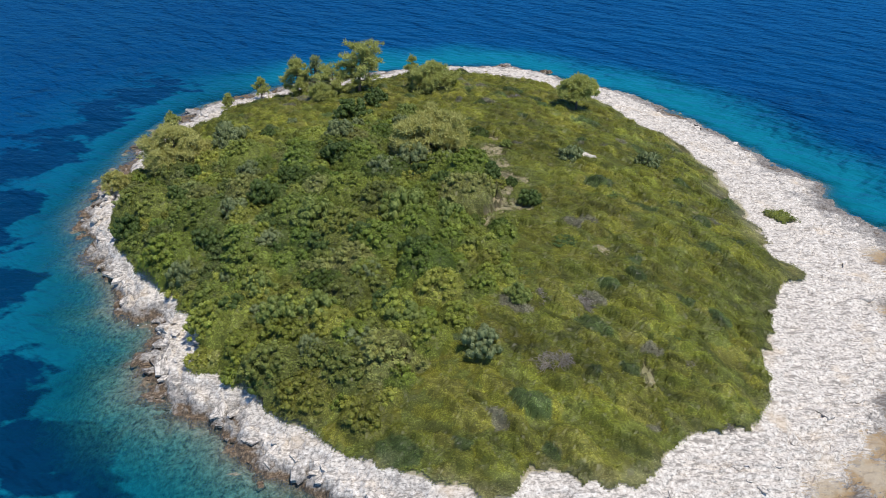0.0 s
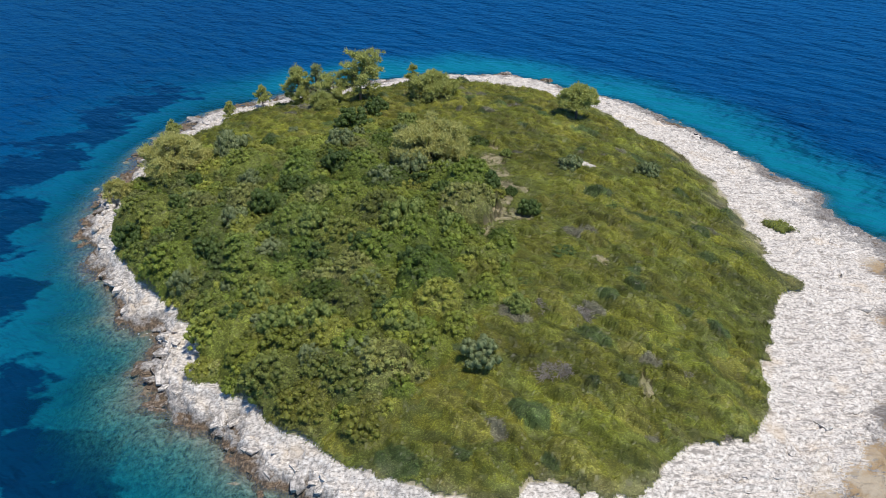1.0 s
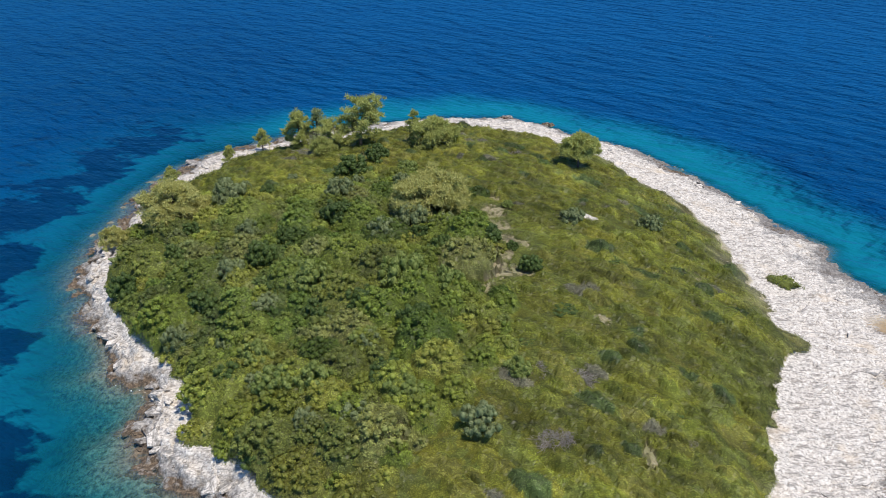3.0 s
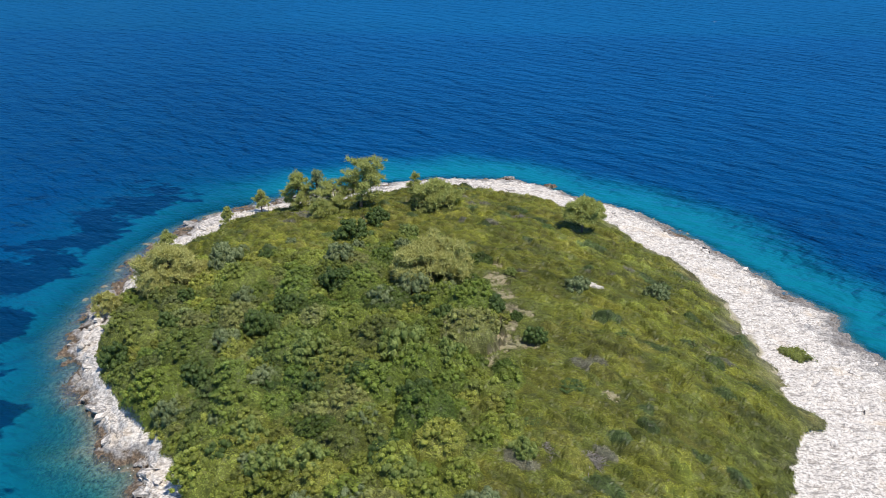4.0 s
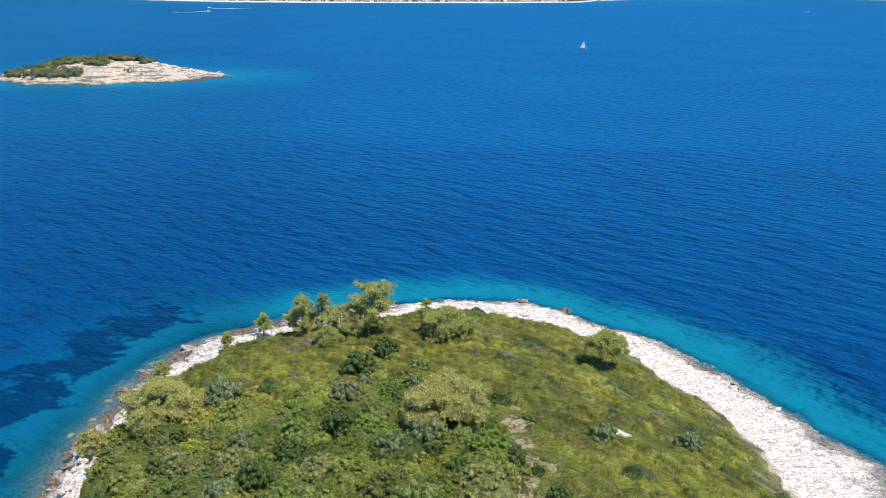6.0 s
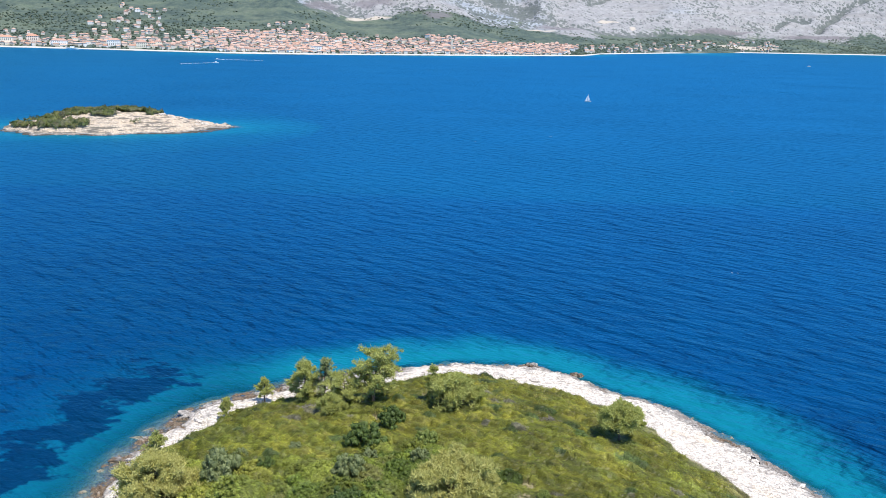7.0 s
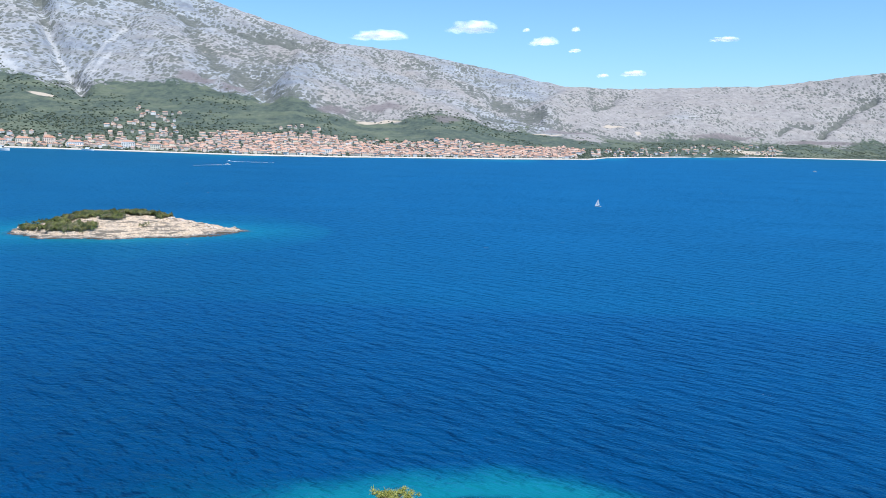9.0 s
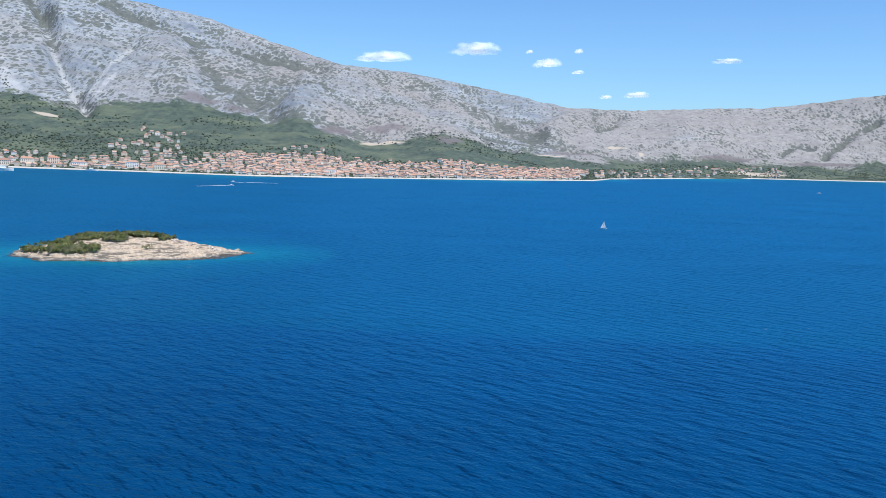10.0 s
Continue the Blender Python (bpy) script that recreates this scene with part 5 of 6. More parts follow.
build_mainland()
PLASTER = [plain("cream_plaster", (0.82, 0.73, 0.59), 0.85, scale=0.3), plain("white_plaster", (0.86, 0.84, 0.79), 0.85, scale=0.3),
           plain("pink_plaster", (0.83, 0.67, 0.54), 0.85, scale=0.3), plain("stone_wall", (0.70, 0.63, 0.53), 0.9, scale=0.5)]
TILES = [mixed_paint("terracotta_tiles", (0.48, 0.25, 0.165), (0.56, 0.36, 0.28), (0.36, 0.20, 0.15)), mixed_paint("pale_terracotta_tiles", (0.50, 0.29, 0.21), (0.60, 0.44, 0.36), (0.34, 0.21, 0.16), (0.52, 0.37, 0.30), (0.42, 0.24, 0.17))]
MIXED_WALLS = mixed_paint("mixed_plaster", (0.80, 0.71, 0.58), (0.85, 0.83, 0.79), (0.76, 0.62, 0.50), (0.64, 0.57, 0.48), (0.85, 0.79, 0.69))
GLASS = plain("window_glass", (0.06, 0.07, 0.08), 0.2)


def box(x0, y0, z0, x1, y1, z1):
    v = np.array([(x, y, z) for z in (z0, z1) for y in (y0, y1) for x in (x0, x1)], float)
    return v, np.array([(0, 2, 3, 1), (4, 5, 7, 6), (0, 1, 5, 4), (2, 6, 7, 3), (0, 4, 6, 2), (1, 3, 7, 5)])


def house_shapes(w, d, h, hip):
    """Walls and an overhanging gabled or hipped roof."""
    walls = box(-w / 2, -d / 2, -4, w / 2, d / 2, h)
    o, rise = 0.5, d * 0.34
    k = d / 2 if hip else 0
    v = np.array([(-w / 2 - o, -d / 2 - o, h), (w / 2 + o, -d / 2 - o, h), (w / 2 + o, d / 2 + o, h), (-w / 2 - o, d / 2 + o, h),
                  (-w / 2 - o + k, 0, h + rise), (w / 2 + o - k, 0, h + rise)])
    f = np.array([(0, 1, 5, 4), (2, 3, 4, 5), (1, 2, 5, 5), (3, 0, 4, 4), (3, 2, 1, 0)])
    return walls, (v, f)


def make_house(seed):
    rng = np.random.default_rng(seed)
    w, d, h = rng.uniform(10, 17), rng.uniform(8, 11), rng.choice((6.0, 8.5, 9.0))
    walls, roof = house_shapes(w, d, h, rng.uniform() < 0.5)
    root = new("house")
    wall = part("outer_wall", tidy("outer_wall", *walls, PLASTER[seed % 4]), root)
    part("roof", tidy("roof", *roof, TILES[seed % 3 == 0]), root, "terracotta tiled roof")
    part("chimney", tidy("chimney", *box(w * 0.2, 0.6, h, w * 0.2 + 0.9, 1.5, h + d * 0.34 + 0.8), PLASTER[1]), root)
    for k in range(3):
        x = -w / 2 + w * (k + 0.5) / 3
        for z in (1.2, h - 2.3):
            part("window", tidy("window", *box(x - 0.6, -d / 2 - 0.04, z, x + 0.6, -d / 2 + 0.1, z + 1.4), GLASS), wall)
    return tagged(root, "plastered coastal house with a terracotta tiled roof", "house", "houses of the town")


def town_place(rng, a0, a1, s0, s1, power=1.6):
    a = rng.uniform(a0, a1)
    r = float(np.interp(a, FINE_AZ, FINE_R)) + s0 + (s1 - s0) * rng.uniform() ** power
    return EYE_AT[0] + r * math.sin(radians(a)), EYE_AT[1] + r * math.cos(radians(a)), a


def build_town():
    rng = np.random.default_rng(77)
    protos = [make_house(k) for k in range(8)]
    taken = []
    zones = [(-17, 5.5, 18, 420, 270, 1.25), (-30, -17, 25, 200, 40, 1.4), (-24, -14, 60, 420, 18, 0.9), (3, 6, 200, 420, 14, 1.0), (6.5, 18, 30, 330, 22, 1.0), (-22.3, -19.5, 470, 600, 4, 1.0), (-15, -5, 420, 560, 4, 1.0)]
    left = []
    for a0, a1, s0, s1, n, pw in zones:
        made = tries = 0
        while made < n * 4 and tries < 12000:
            tries += 1
            x, y, a = town_place(rng, a0, a1, s0, s1, pw)
            if any((x - u) ** 2 + (y - v) ** 2 < 9.5 ** 2 for u, v in taken):
                continue
            taken.append((x, y))
            h = float(mainland(np.array([x]), np.array([y]))[0])
            turn = radians(-a * 0.6 + rng.choice((0, 90)) + rng.normal(0, 16))
            if made < n:
                src = protos[rng.integers(8)]
                k = rng.uniform(0.62, 0.98)
                ob = copy_thing(src, Matrix())
                ob.matrix_basis = Matrix.LocRotScale((x, y, h), Euler((0, 0, turn)), (k, k, k))
            else:
                left.append((x, y, h, turn))
            made += 1
    for p in protos:
        x, y, a = town_place(rng, -15, 3, 18, 60)
        p.matrix_basis = Matrix.LocRotScale((x, y, float(mainland(np.array([x]), np.array([y]))[0])), Euler((0, 0, 0.3)), (1, 1, 1))
    wv, wf, rv, rf, n = [], [], [], [], 0
    for x, y, h, turn in left:
        walls, roof = house_shapes(rng.uniform(7, 15), rng.uniform(6, 10), rng.uniform(3.0, 7.5), rng.uniform() < 0.35)
        m = np.array(Matrix.Rotation(turn, 3, "Z"))
        for (v, f), vs, fs in ((walls, wv, wf), (roof, rv, rf)):
            fs.append(f + sum(len(q) for q in vs))
            vs.append(v @ m.T + np.array((x, y, h)))
    root = tagged(new("back_street_houses"), "close rows of plastered houses with terracotta roofs behind the waterfront", "houses", kind="stuff")
    tagged(part("house_walls", tidy("house_walls", np.concatenate(wv), np.concatenate(wf), MIXED_WALLS), root), kind="stuff")
    tagged(part("house_roofs", tidy("house_roofs", np.concatenate(rv), np.concatenate(rf), TILES[1]), root), kind="stuff")
    for a, s, w, h in ((-28.4, 40, 30, 15), (-27.0, 55, 26, 17), (-25.6, 35, 34, 12), (-22.6, 60, 28, 13), (-21.0, 45, 24, 12), (-29.6, 30, 26, 11), (-10.5, 60, 22, 13)):
        r = float(np.interp(a, FINE_AZ, FINE_R)) + s
        x, y = EYE_AT[0] + r * math.sin(radians(a)), EYE_AT[1] + r * math.cos(radians(a))
        hotel = new("hotel")
        hotel.matrix_basis = Matrix.LocRotScale((x, y, float(mainland(np.array([x]), np.array([y]))[0])), Euler((0, 0, radians(-a * 0.6))), (1, 1, 1))
        walls, roof = house_shapes(w, 13, h, True)
        wall = part("outer_wall", tidy("outer_wall", *walls, PLASTER[int(w) % 3]), hotel)
        part("roof", tidy("roof", *roof, TILES[0]), hotel)
        for k in range(int(w / 4)):
            for z in np.arange(2.0, h - 2, 3.2):
                u = -w / 2 + 2 + k * 4
                part("window", tidy("window", *box(u - 0.8, -6.54, z, u + 0.8, -6.4, z + 1.6), GLASS), wall)
        tagged(hotel, "large plastered seafront hotel with rows of windows and a tiled roof", "hotel", "hotels of the town")
    # church with its bell tower
    church = new("church")
    x, y, a = -95.0, 2270.0, 0
    church.matrix_basis = Matrix.Translation((x, y, float(mainland(np.array([x]), np.array([y]))[0])))
    walls, roof = house_shapes(22, 11, 10, False)
    part("nave", tidy("nave", *walls, PLASTER[3]), church)
    part("roof", tidy("roof", *roof, TILES[0]), church)
    part("tower", tidy("tower", *box(11, -2.5, -3, 16, 2.5, 22), PLASTER[3]), church)
    tagged(church, "stone church with a square bell tower among the houses", "church")


def lump_trees(name, label, places, mat, seed):
    """Rounded far crowns, a few metres across, in one mesh."""
    rng = np.random.default_rng(seed)
    c = np.array([(x, y, z + s * 0.12) for x, y, z, s in places])
    v, f = core_blobs(c, np.array([s for *_, s in places]) * 0.55, 1.0)
    v[:, 2] = np.repeat(c[:, 2], 12) + (v[:, 2] - np.repeat(c[:, 2], 12)) * 0.7
    v = v + rng.normal(0, 0.09, v.shape) * np.repeat(np.array([s for *_, s in places]), 12)[:, None]
    return tagged(new(name, tidy(name, v, f, mat)), label, "trees", kind="stuff")


FAR_LEAF = foliage("far_tree_leaves", (0.060, 0.085, 0.060), (0.115, 0.145, 0.092))


def build_far_trees():
    rng = np.random.default_rng(81)
    out = []
    for _ in range(7000):
        a = rng.uniform(-34, 24)
        q = rng.uniform(0.05, 0.44 if a < 2 else 0.36)
        r0 = float(np.interp(a, FINE_AZ, FINE_R))
        r = r0 + q * (float(np.interp(a, SKY_AZ, RIDGE_R)) - r0)
        x, y = EYE_AT[0] + r * math.sin(radians(a)), EYE_AT[1] + r * math.cos(radians(a))
        if fbm(np.array([x * 0.006]), np.array([y * 0.006]), 3, 321)[0] > 0.52:
            out.append((x, y, 0))
    for a0, a1, s0, s1, n, pw in ((-30, 7, 10, 460, 4200, 1.0), (5, 24, 20, 420, 1300, 1.0)):
        for _ in range(n):
            x, y, a = town_place(rng, a0, a1, s0, s1, pw)
            out.append((x, y, s0))
    xs, ys = np.array([o[0] for o in out]), np.array([o[1] for o in out])
    zs = mainland(xs, ys)
    lump_trees("mainland_woods", "dark green pines and gardens between the houses and on the slopes", [(x, y, z, rng.uniform(3.5, 7)) for x, y, z in zip(xs, ys, zs)], FAR_LEAF, 3)


build_town()
build_far_trees()

# a pale sea wall and beach along the town's shore
QUAY = plain("pale_stone_quay", (0.50, 0.47, 0.43), 0.9, scale=0.2)


def build_quay():
    xs = np.arange(-2300, 2000, 12.0)
    ys = np.interp(xs, COAST_X, COAST_Y)
    width = 2 + 9 * fbm(xs * 0.01, xs * 0, 3, 301)
    rows = [(-4, -2.0), (-3, 0.9), (0, 1.9), (1, 2.2)]
    v = np.stack([np.stack([xs, ys + (o if o <= 0 else width), np.full_like(xs, z) + (0 if o <= 0 else 0.13 * width)], -1) for o, z in rows], 0)
    me = mesh_of("shore", v.reshape(-1, 3), grid_faces(len(xs), len(rows)), QUAY, False)
    return tagged(new("waterfront", me), "pale stone waterfront and beach along the town", "shore", kind="structure")


build_quay()

# ---------------------------------------------------------------- second islet
ROCK_FAR = limestone("islet_limestone", 0.66, (0.90, 0.81, 0.70), 1.9, 1.0)


def build_far_islet():
    step = 0.8
    xs, ys = np.arange(-285, -125, step), np.arange(465, 570, step)
    gx, gy = np.meshgrid(xs, ys)
    z = far_islet_ground(gx, gy)
    v, f = compact(np.stack([gx, gy, z], -1).reshape(-1, 3), grid_faces(len(xs), len(ys), z > -6))
    tagged(new("second_islet", mesh_of("second_islet", v, f, ROCK_FAR, False, [("soil", np.zeros(len(v)))])), "low pale limestone islet with a dark tidal edge", "islet", kind="structure")
    rng = np.random.default_rng(8)

    def inside(x, y):
        a, b, k = far_islet_frame(x, y)
        front = np.interp(a, (-55, -44, -30, -14, -6, 12, 22), (-22, -31, -34, -32, -27, -25, -12))
        return (k < 0.90) & (a < 25) & (b > front) & (fbm(x * 0.07, y * 0.07, 3, 313) > 0.31 + 0.14 * smooth(-16, -6, a) * smooth(-4, -12, b))

    pts = rng.uniform((-280, 470), (-130, 565), (5200, 2))
    ok = inside(pts[:, 0], pts[:, 1])
    bushes = [(x, y, rng.uniform(0.9, 3.0), rng.uniform(0.6, 2.6), TONES[rng.integers(8)] * np.array((1.15, 1.0, 1.25)) * rng.uniform(0.9, 1.6), 0, 1) for (x, y), o in zip(pts, ok) if o]
    build_scrub("islet_scrub", "dark green scrub on top of the low islet", far_islet_ground, inside, bushes, -285, -125, 465, 570, 0.8, 15, 0.22, 12, 0)


build_far_islet()

# ---------------------------------------------------------------- boats
WHITE = plain("white_gelcoat", (0.80, 0.80, 0.78), 0.3)
CANVAS = plain("sailcloth", (0.82, 0.81, 0.78), 0.8)
ALLOY = plain("mast_alloy", (0.55, 0.56, 0.58), 0.35, 0.9)
FOAM = plain("sea_foam", (0.80, 0.84, 0.86), 0.9, vary=0.2, scale=1.0)


def hull(length, beam, depth):
    """A pointed hull with a flat transom and a deck."""
    st = [(-0.5, 0.72), (-0.25, 0.95), (0.05, 1.0), (0.3, 0.72), (0.45, 0.25), (0.5, 0.02)]
    v = []
    for s, b in st:
        w = b * beam / 2
        v += [(s * length, -w, depth), (s * length, -w * 0.75, 0.0), (s * length, 0, -0.35), (s * length, w * 0.75, 0.0), (s * length, w, depth)]
    f = [(i * 5 + k, i * 5 + k + 1, (i + 1) * 5 + k + 1, (i + 1) * 5 + k) for i in range(5) for k in range(4)]
    f += [(i * 5 + 4, i * 5, (i + 1) * 5, (i + 1) * 5 + 4) for i in range(5)] + [(0, 4, 3, 1)]
    return np.array(v), np.array(f)


def sail(points, belly):
    """A triangular sail with a belly and some thickness."""
    a, b, c = (np.array(p, float) for p in points)
    n, v, idx, f = 7, [], {}, []
    for i in range(n + 1):
        for j in range(n + 1 - i):
            u, w = i / n, j / n
            p = a + (b - a) * u + (c - a) * w
            p[1] += belly * 4 * u * w + belly * 2.5 * (1 - u - w) * (u + w) * 0.5
            idx[i, j] = len(v)
            v.append(p)
    for i in range(n):
        for j in range(n - i):
            f.append((idx[i, j], idx[i + 1, j], idx[i, j + 1], idx[i, j + 1]))
            if j < n - i - 1:
                f.append((idx[i + 1, j], idx[i + 1, j + 1], idx[i, j + 1], idx[i, j + 1]))
    k = len(v)
    v = v + [p + np.array((0, 0.03, 0)) for p in v]
    return np.array(v), np.array(f + [(q[2] + k, q[1] + k, q[0] + k, q[0] + k) for q in f])


def make_sailboat(x, y, turn):
    root = new("sailboat")
    root.matrix_basis = pose(x, y, 0.05, 14, 0, turn) @ Matrix.Scale(0.52, 4)
    part("hull", tidy("hull", *hull(11, 3.4, 1.2), WHITE), root)
    part("cabin", tidy("cabin", *box(-1.5, -1.0, 1.2, 2.2, 1.0, 1.75), WHITE), root)
    part("mast", tidy("mast", *tube([(0.9, 0, 1.2), (0.9, 0, 7), (0.9, 0, 13.2)], (0.1, 0.09, 0.06)), ALLOY), root)
    part("boom", tidy("boom", *tube([(0.9, 0, 2.5), (-3.6, 0.3, 2.5)], (0.07, 0.06)), ALLOY), root)
    part("mainsail", tidy("mainsail", *sail(((0.8, 0, 2.7), (-3.5, 0.3, 2.7), (0.8, 0, 13.0)), 0.5), CANVAS), root)
    part("foresail", tidy("foresail", *sail(((5.2, 0, 1.3), (1.4, 0.6, 1.8), (1.1, 0, 11.0)), 0.5), CANVAS), root)
    return tagged(root, "white sailing yacht under sail, heeling on the open sea", "sailboat")


def make_motorboat(name, x, y, turn, length, label):
    root = new(name)
    root.matrix_basis = pose(x, y, 0.1, 0, 0, turn)
    part("hull", tidy("hull", *hull(length, length * 0.3, length * 0.13), WHITE), root)
    part("cabin", tidy("cabin", *box(-length * 0.18, -length * 0.09, length * 0.13, length * 0.16, length * 0.09, length * 0.26), WHITE), root)
    part("windscreen", tidy("windscreen", *box(length * 0.16, -length * 0.085, length * 0.15, length * 0.175, length * 0.085, length * 0.22), GLASS), root)
    return tagged(root, label, "boat")


def make_wake(x0, y0, x1, y1, w, seed):
    """A trail of broken foam lying on the water."""
    rng = np.random.default_rng(seed)
    n = 160
    q = rng.uniform(0, 1, n) ** 0.8
    c = np.stack([x0 + (x1 - x0) * q, y0 + (y1 - y0) * q, np.full(n, 0.02)], -1)
    c[:, 1] += rng.normal(0, w * 0.4, n)
    r = rng.uniform(0.5, 1.4, n) * w * 0.4 * (0.4 + 0.6 * (1 - q))
    v, f = core_blobs(c, r, 1.0)
    v[:, 2] = 0.02 + (v[:, 2] - 0.02) * 0.12
    return tagged(new("wake", tidy("wake", v, f, FOAM)), "white foaming wake behind a motorboat", "wake", kind="stuff")


make_sailboat(90, 798, 152)
make_motorboat("motorboat", -424, 1417, 20, 8, "small white motorboat running ahead of its wake")
make_wake(-428, 1416, -462, 1362, 3.0, 1)
make_motorboat("motorboat", -463, 1555, 185, 8, "small white motorboat running ahead of its wake")
make_wake(-458, 1555, -385, 1566, 3.0, 2)
make_motorboat("ferry", -894, 1935, 5, 26, "white passenger ferry with a cabin off the town")
make_motorboat("ferry", -1000, 1770, 3, 40, "long white excursion ship near the mainland shore")
make_motorboat("motorboat", 682, 1932, 190, 8, "small white motorboat far out on the blue sea")


def build_flecks():
    """Small breaking crests, white points on the open water."""
    rng = np.random.default_rng(33)
    c = []
    while len(c) < 80:
        d, a = 110 + 1300 * rng.uniform() ** 1.4, radians(rng.uniform(-30, 30))
        x, y = d * math.sin(a), d * math.cos(a)
        if np.hypot(x - 3, y - 95) < 95:
            continue
        for k in range(rng.integers(2, 7)):
            c.append((x + rng.normal(0, 0.6), y + rng.normal(0, 0.25), 0.04))
    c = np.array(c)
    v, f = core_blobs(c, rng.uniform(0.04, 0.10, len(c)) * (1 + c[:, 1] / 900), 1.0)
    v[:, 2] *= 0.5
    return tagged(new("whitecaps", tidy("whitecaps", v, f, FOAM)), "scattered small white crests on the blue sea", "foam", kind="stuff")


build_flecks()


# ---------------------------------------------------------------- clouds
def cloud_mat():
    """Bright vapour that thins out in tatters towards its rim."""
    m, nt, bsdf, out = material("cloud")
    tc, sep = nt.nodes.new("ShaderNodeTexCoord"), nt.nodes.new("ShaderNodeSeparateXYZ")
    nt.links.new(tc.outputs["Object"], sep.inputs[0])
    x, z = sep.outputs["X"], sep.outputs["Z"]
    zz = calc(nt, "MAXIMUM", z, calc(nt, "MULTIPLY", z, -2.4))
    reach = calc(nt, "SQRT", calc(nt, "ADD", calc(nt, "MULTIPLY", x, x), calc(nt, "MULTIPLY", zz, zz)))
    tatter = noise_tex(nt, place(nt, 2.0, 1, 1.3), 1.1, 3, 0.5)
    body = calc(nt, "ADD", calc(nt, "SUBTRACT", 0.56, reach), calc(nt, "MULTIPLY", calc(nt, "SUBTRACT", tatter, 0.5), 1.5))
    body = calc(nt, "MINIMUM", body, calc(nt, "MULTIPLY", calc(nt, "SUBTRACT", 0.66, reach), 2.0))
    d, t = nt.nodes.new("ShaderNodeBsdfDiffuse"), nt.nodes.new("ShaderNodeBsdfTranslucent")
    d.inputs["Color"].default_value = t.inputs["Color"].default_value = (1, 1, 1, 1)
    a, b = node(nt, "ShaderNodeMixShader", Fac=0.12), nt.nodes.new("ShaderNodeMixShader")
    clear = nt.nodes.new("ShaderNodeBsdfTransparent")
    glow = node(nt, "ShaderNodeEmission", Strength=0.32)  # light scattered on inside the vapour
    lit = nt.nodes.new("ShaderNodeAddShader")
    nt.links.new(d.outputs[0], lit.inputs[0])
    nt.links.new(glow.outputs[0], lit.inputs[1])
    nt.links.new(lit.outputs[0], a.inputs[1])
    nt.links.new(t.outputs[0], a.inputs[2])
    nt.links.new(ramp(nt, body, (0.0, grey(0)), (0.25, grey(0.32)), (0.75, grey(0.93))), b.inputs[0])
    nt.links.new(clear.outputs[0], b.inputs[1])
    nt.links.new(a.outputs[0], b.inputs[2])
    nt.links.new(b.outputs[0], out.inputs["Surface"])
    return m


CLOUD = cloud_mat()


def make_cloud(az, slope, wide, high, seed):
    """A small fair-weather cloud: a lumpy lens of vapour, heaped above and flat below."""
    r = 4750.0
    x, y, z = EYE_AT[0] + r * math.sin(radians(az)), EYE_AT[1] + r * math.cos(radians(az)), EYE_AT[2] + r * slope
    nu, nv = 40, 20
    u, w = np.meshgrid(np.linspace(0, 2 * np.pi, nu, endpoint=False), np.linspace(0.02, np.pi - 0.02, nv))
    px, py, pz = np.sin(w) * np.cos(u), np.sin(w) * np.sin(u), np.cos(w)
    lump = 1 + (fbm(px * 2.2 + seed, pz * 2.2 + py, 3, seed) - 0.5) * 0.5
    pz = np.where(pz < 0, pz * 0.5, pz)
    v = np.stack([px * lump, py * lump, pz * lump], -1).reshape(-1, 3)
    f = np.array([(j * nu + i, (j + 1) * nu + i, (j + 1) * nu + (i + 1) % nu, j * nu + (i + 1) % nu) for j in range(nv - 1) for i in range(nu)])
    ob = new("cloud", mesh_of("cloud", v * 0.76, f, CLOUD, True))
    ob.matrix_basis = Matrix.LocRotScale((x, y, z + high * 0.4), Euler((0, 0, radians(-az))), (wide * 0.66, wide * 0.2, high * 1.05))
    return tagged(ob, "small white fair-weather cloud in a clear blue sky", "cloud", "fair-weather clouds")


for k, (az, slope, wide, high) in enumerate(((-1.5, 0.108, 340, 85), (-7.4, 0.098, 380, 70), (3.1, 0.097, 200, 60), (5.1, 0.1135, 60, 34), (14.1, 0.104, 190, 30), (8.8, 0.066, 170, 42), (5.1, 0.0915, 85, 26), (6.9, 0.065, 85, 26), (2.0, 0.113, 50, 26))):
    make_cloud(az, slope, wide, high, 400 + k)


# ---------------------------------------------------------------- loose rocks and slabs of the shelf
def rock_mesh(seed):
    """An angular slab with broken edges."""
    rng = np.random.default_rng(seed)
    n = 7
    w = np.sort(rng.uniform(0, 6.28, n) * 0.35 + np.arange(n) * 6.28 / n * 0.65 * 1.54)
    lo = np.stack([np.cos(w) * rng.uniform(0.8, 1.1, n), np.sin(w) * rng.uniform(0.6, 0.9, n), np.full(n, -0.35)], -1)
    hi = lo * np.array((0.84, 0.84, 0)) + np.array((0, 0, 0.22)) + rng.normal(0, 0.05, (n, 3))
    md = lo * np.array((1.03, 1.03, 0)) + np.array((0, 0, 0.08)) + rng.normal(0, 0.04, (n, 3))
    v = np.concatenate([lo, md, hi, hi.mean(0, keepdims=True) + np.array([[0, 0, 0.05]])])
    f = [(i, (i + 1) % n, (i + 1) % n + n, i + n) for i in range(n)] + [(i + n, (i + 1) % n + n, (i + 1) % n + 2 * n, i + 2 * n) for i in range(n)]
    f += [(i + 2 * n, (i + 1) % n + 2 * n, 3 * n, 3 * n) for i in range(n)]
    return tidy("slab", v, np.array(f), ROCK)


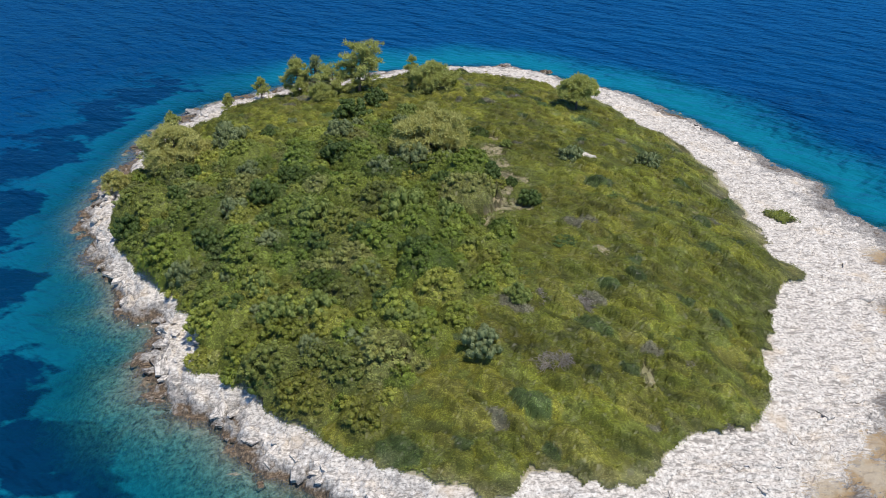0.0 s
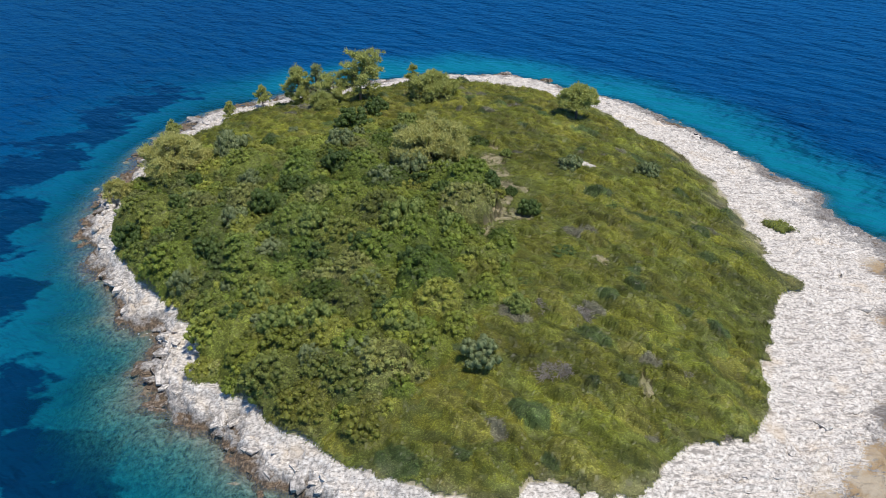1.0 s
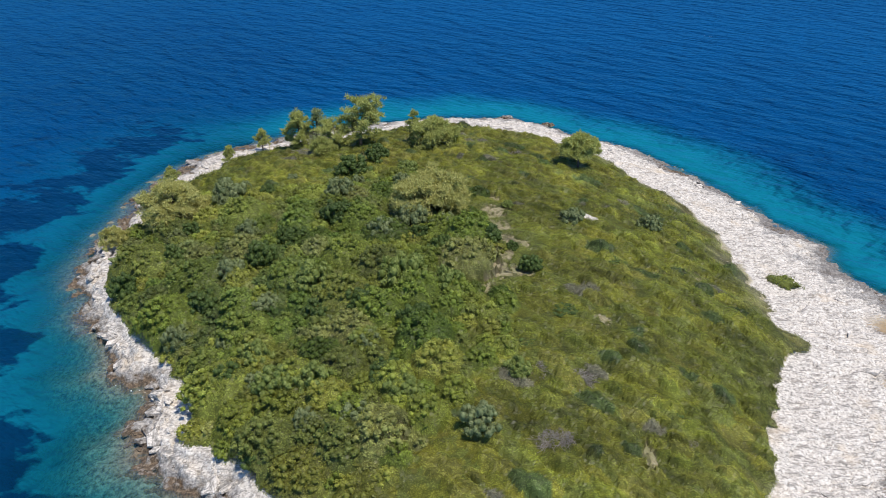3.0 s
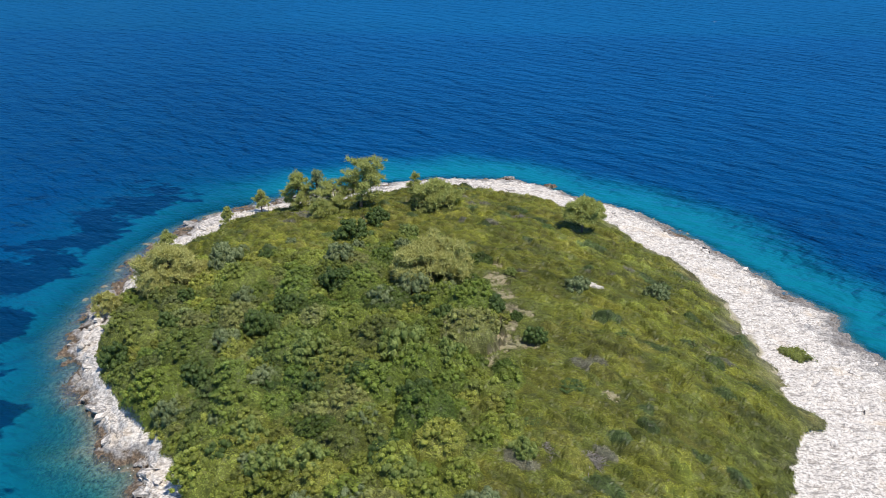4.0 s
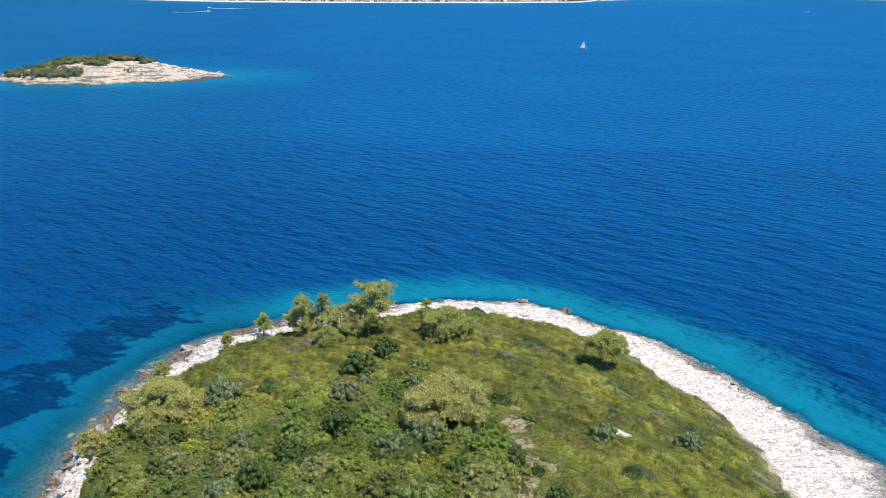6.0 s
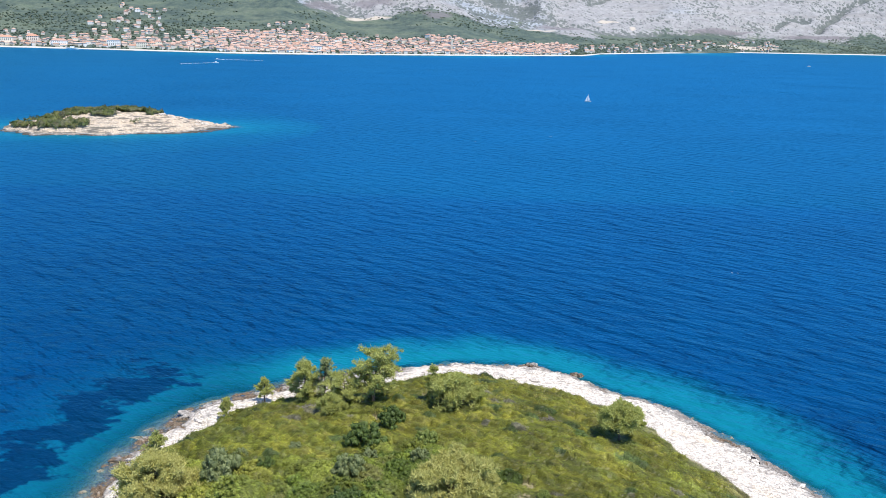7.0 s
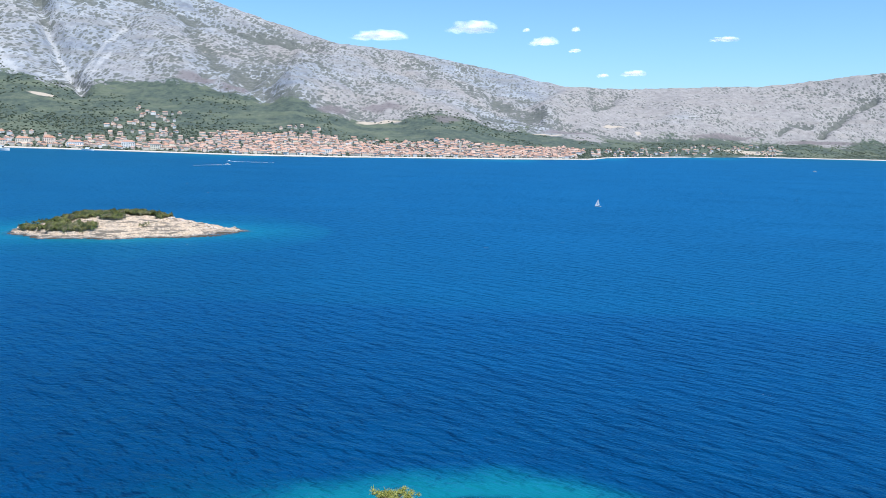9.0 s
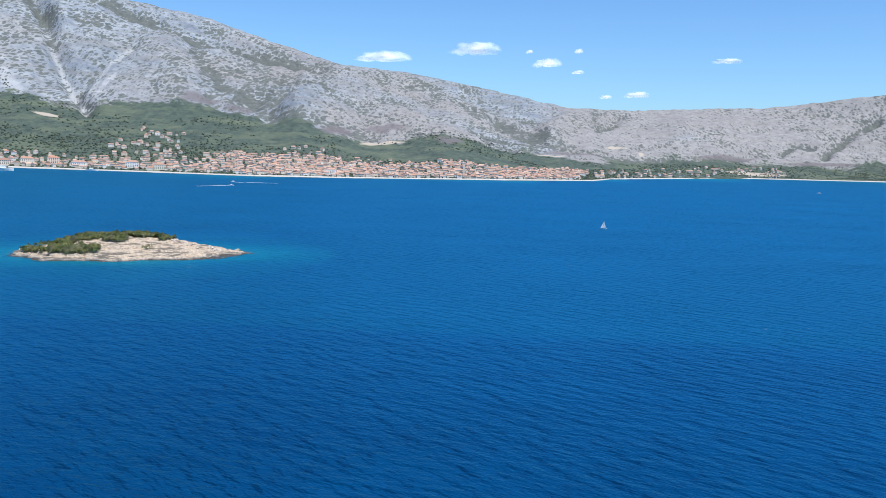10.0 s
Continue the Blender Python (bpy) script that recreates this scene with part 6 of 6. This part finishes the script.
def build_slabs():
    rng = np.random.default_rng(55)
    protos = [rock_mesh(500 + k) for k in range(8)]
    made = 0
    while made < 290:
        th = rng.uniform(0, 2 * math.pi)
        if math.cos(th) > 0.1 and rng.uniform() > 0.28:
            continue
        t = np.array([th])
        rs, rg = float(ring(SHORE, t)[0]), float(ring(GREEN, t)[0])
        r = rg + (rs - rg) * rng.uniform(0.15, 1.06)
        x, y = MID[0] + r * math.cos(th), MID[1] + r * math.sin(th)
        z = float(islet_ground(np.array([x]), np.array([y]))[0])
        if z < -0.5:
            continue
        s = 0.32 + 0.8 * rng.uniform() ** 2
        ob = new("slab", protos[rng.integers(8)])
        ob.parent = rock_shelf
        ob.matrix_basis = Matrix.LocRotScale((x, y, z + 0.02), Euler((rng.normal(0, 0.12), rng.normal(0, 0.12), rng.uniform(0, 6.28))), (s * rng.uniform(0.9, 1.6), s, s * rng.uniform(0.5, 0.9)))
        made += 1


build_slabs()


def make_boulder(x, y, s, label):
    rng = np.random.default_rng(int(x * 10) + 900)
    c = rng.normal(0, 0.35, (5, 3)) * np.array((1.2, 0.8, 0.4))
    v, f = core_blobs(c, rng.uniform(0.5, 0.8, 5), 1.0)
    v = v + rng.normal(0, 0.07, v.shape)
    ob = new("boulder", tidy("boulder", v, f, ROCK))
    z = max(float(islet_ground(np.array([x]), np.array([y]))[0]), -0.3)
    ob.matrix_basis = Matrix.LocRotScale((x, y, z + 0.1 * s), Euler((0, 0, x)), (s, s, s * 0.75))
    return tagged(ob, label, "rock", "shore boulders")


make_boulder(15.2, 163.0, 1.3, "black wet boulder at the water's edge")
make_boulder(-17.5, 164.5, 0.9, "black wet boulder at the water's edge")
make_boulder(8.2, 166.0, 1.1, "brown weathered boulder on the rocky shore")
make_boulder(-16.5, 53.2, 0.5, "pale boulder in the shallow water by the shore")
make_boulder(-46.5, 98.6, 0.7, "pale boulder on the rocky shore")
outcrop = make_boulder(15.3, 104.4, 1.0, "white limestone outcrop showing through the scrub")
outcrop.scale = (1.6, 0.7, 0.6)


def build_surf():
    """Thin lines of foam where the swell meets the rocks."""
    rng = np.random.default_rng(91)
    c, r = [], []
    for a0, n in ((206, 5),):
        for _ in range(n):
            th = radians(a0 + rng.normal(0, 3.0))
            x, y = MID[0] + 40 * math.cos(th), MID[1] + 40 * math.sin(th)
            for _ in range(6):
                p = islet_polar(np.array([x]), np.array([y]))
                k = float(p[2][0]) + rng.uniform(0.1, 0.9)
                x, y = MID[0] + k * math.cos(th), MID[1] + k * math.sin(th)
            c.append((x, y, 0.03))
            r.append(rng.uniform(0.03, 0.10))
    for _ in range(26):
        a, b = rng.uniform(-45, 40), -39.0 - rng.uniform(0, 1.5)
        a, b = a, b * math.sqrt(max(0.05, 1 - (a / 64) ** 2))
        c.append((-209 + a * 0.951 - b * 0.304, 513 + a * 0.304 + b * 0.951, 0.05))
        r.append(rng.uniform(0.06, 0.30) ** 1.2)
    v, f = core_blobs(np.array(c), np.array(r), 1.0)
    v[:, 2] *= 0.4
    return tagged(new("surf", tidy("surf", v, f, FOAM)), "thin broken white surf along the rocky shores", "foam", kind="stuff")


build_surf()


# white boulders strewn along the ridge of the second islet
def strew_far_boulders():
    rng = np.random.default_rng(17)
    for _ in range(26):
        a, b = rng.uniform(18, 54), rng.uniform(-6, 6)
        x, y = -209 + a * 0.951 - b * 0.304, 513 + a * 0.304 + b * 0.951
        n = 4
        v, f = core_blobs(rng.normal(0, 0.4, (n, 3)) * np.array((1.2, 1, 0.4)), rng.uniform(0.5, 0.9, n), 1.0)
        ob = new("boulder", tidy("boulder", v + rng.normal(0, 0.08, v.shape), f, ROCK))
        s = rng.uniform(0.6, 1.2)
        ob.matrix_basis = Matrix.LocRotScale((x, y, float(far_islet_ground(np.array([x]), np.array([y]))[0]) + 0.1), Euler((0, 0, a)), (s * 1.3, s, s * 0.8))
        tagged(ob, "white boulder on the ridge of the low islet", "rock", "ridge boulders")


strew_far_boulders()
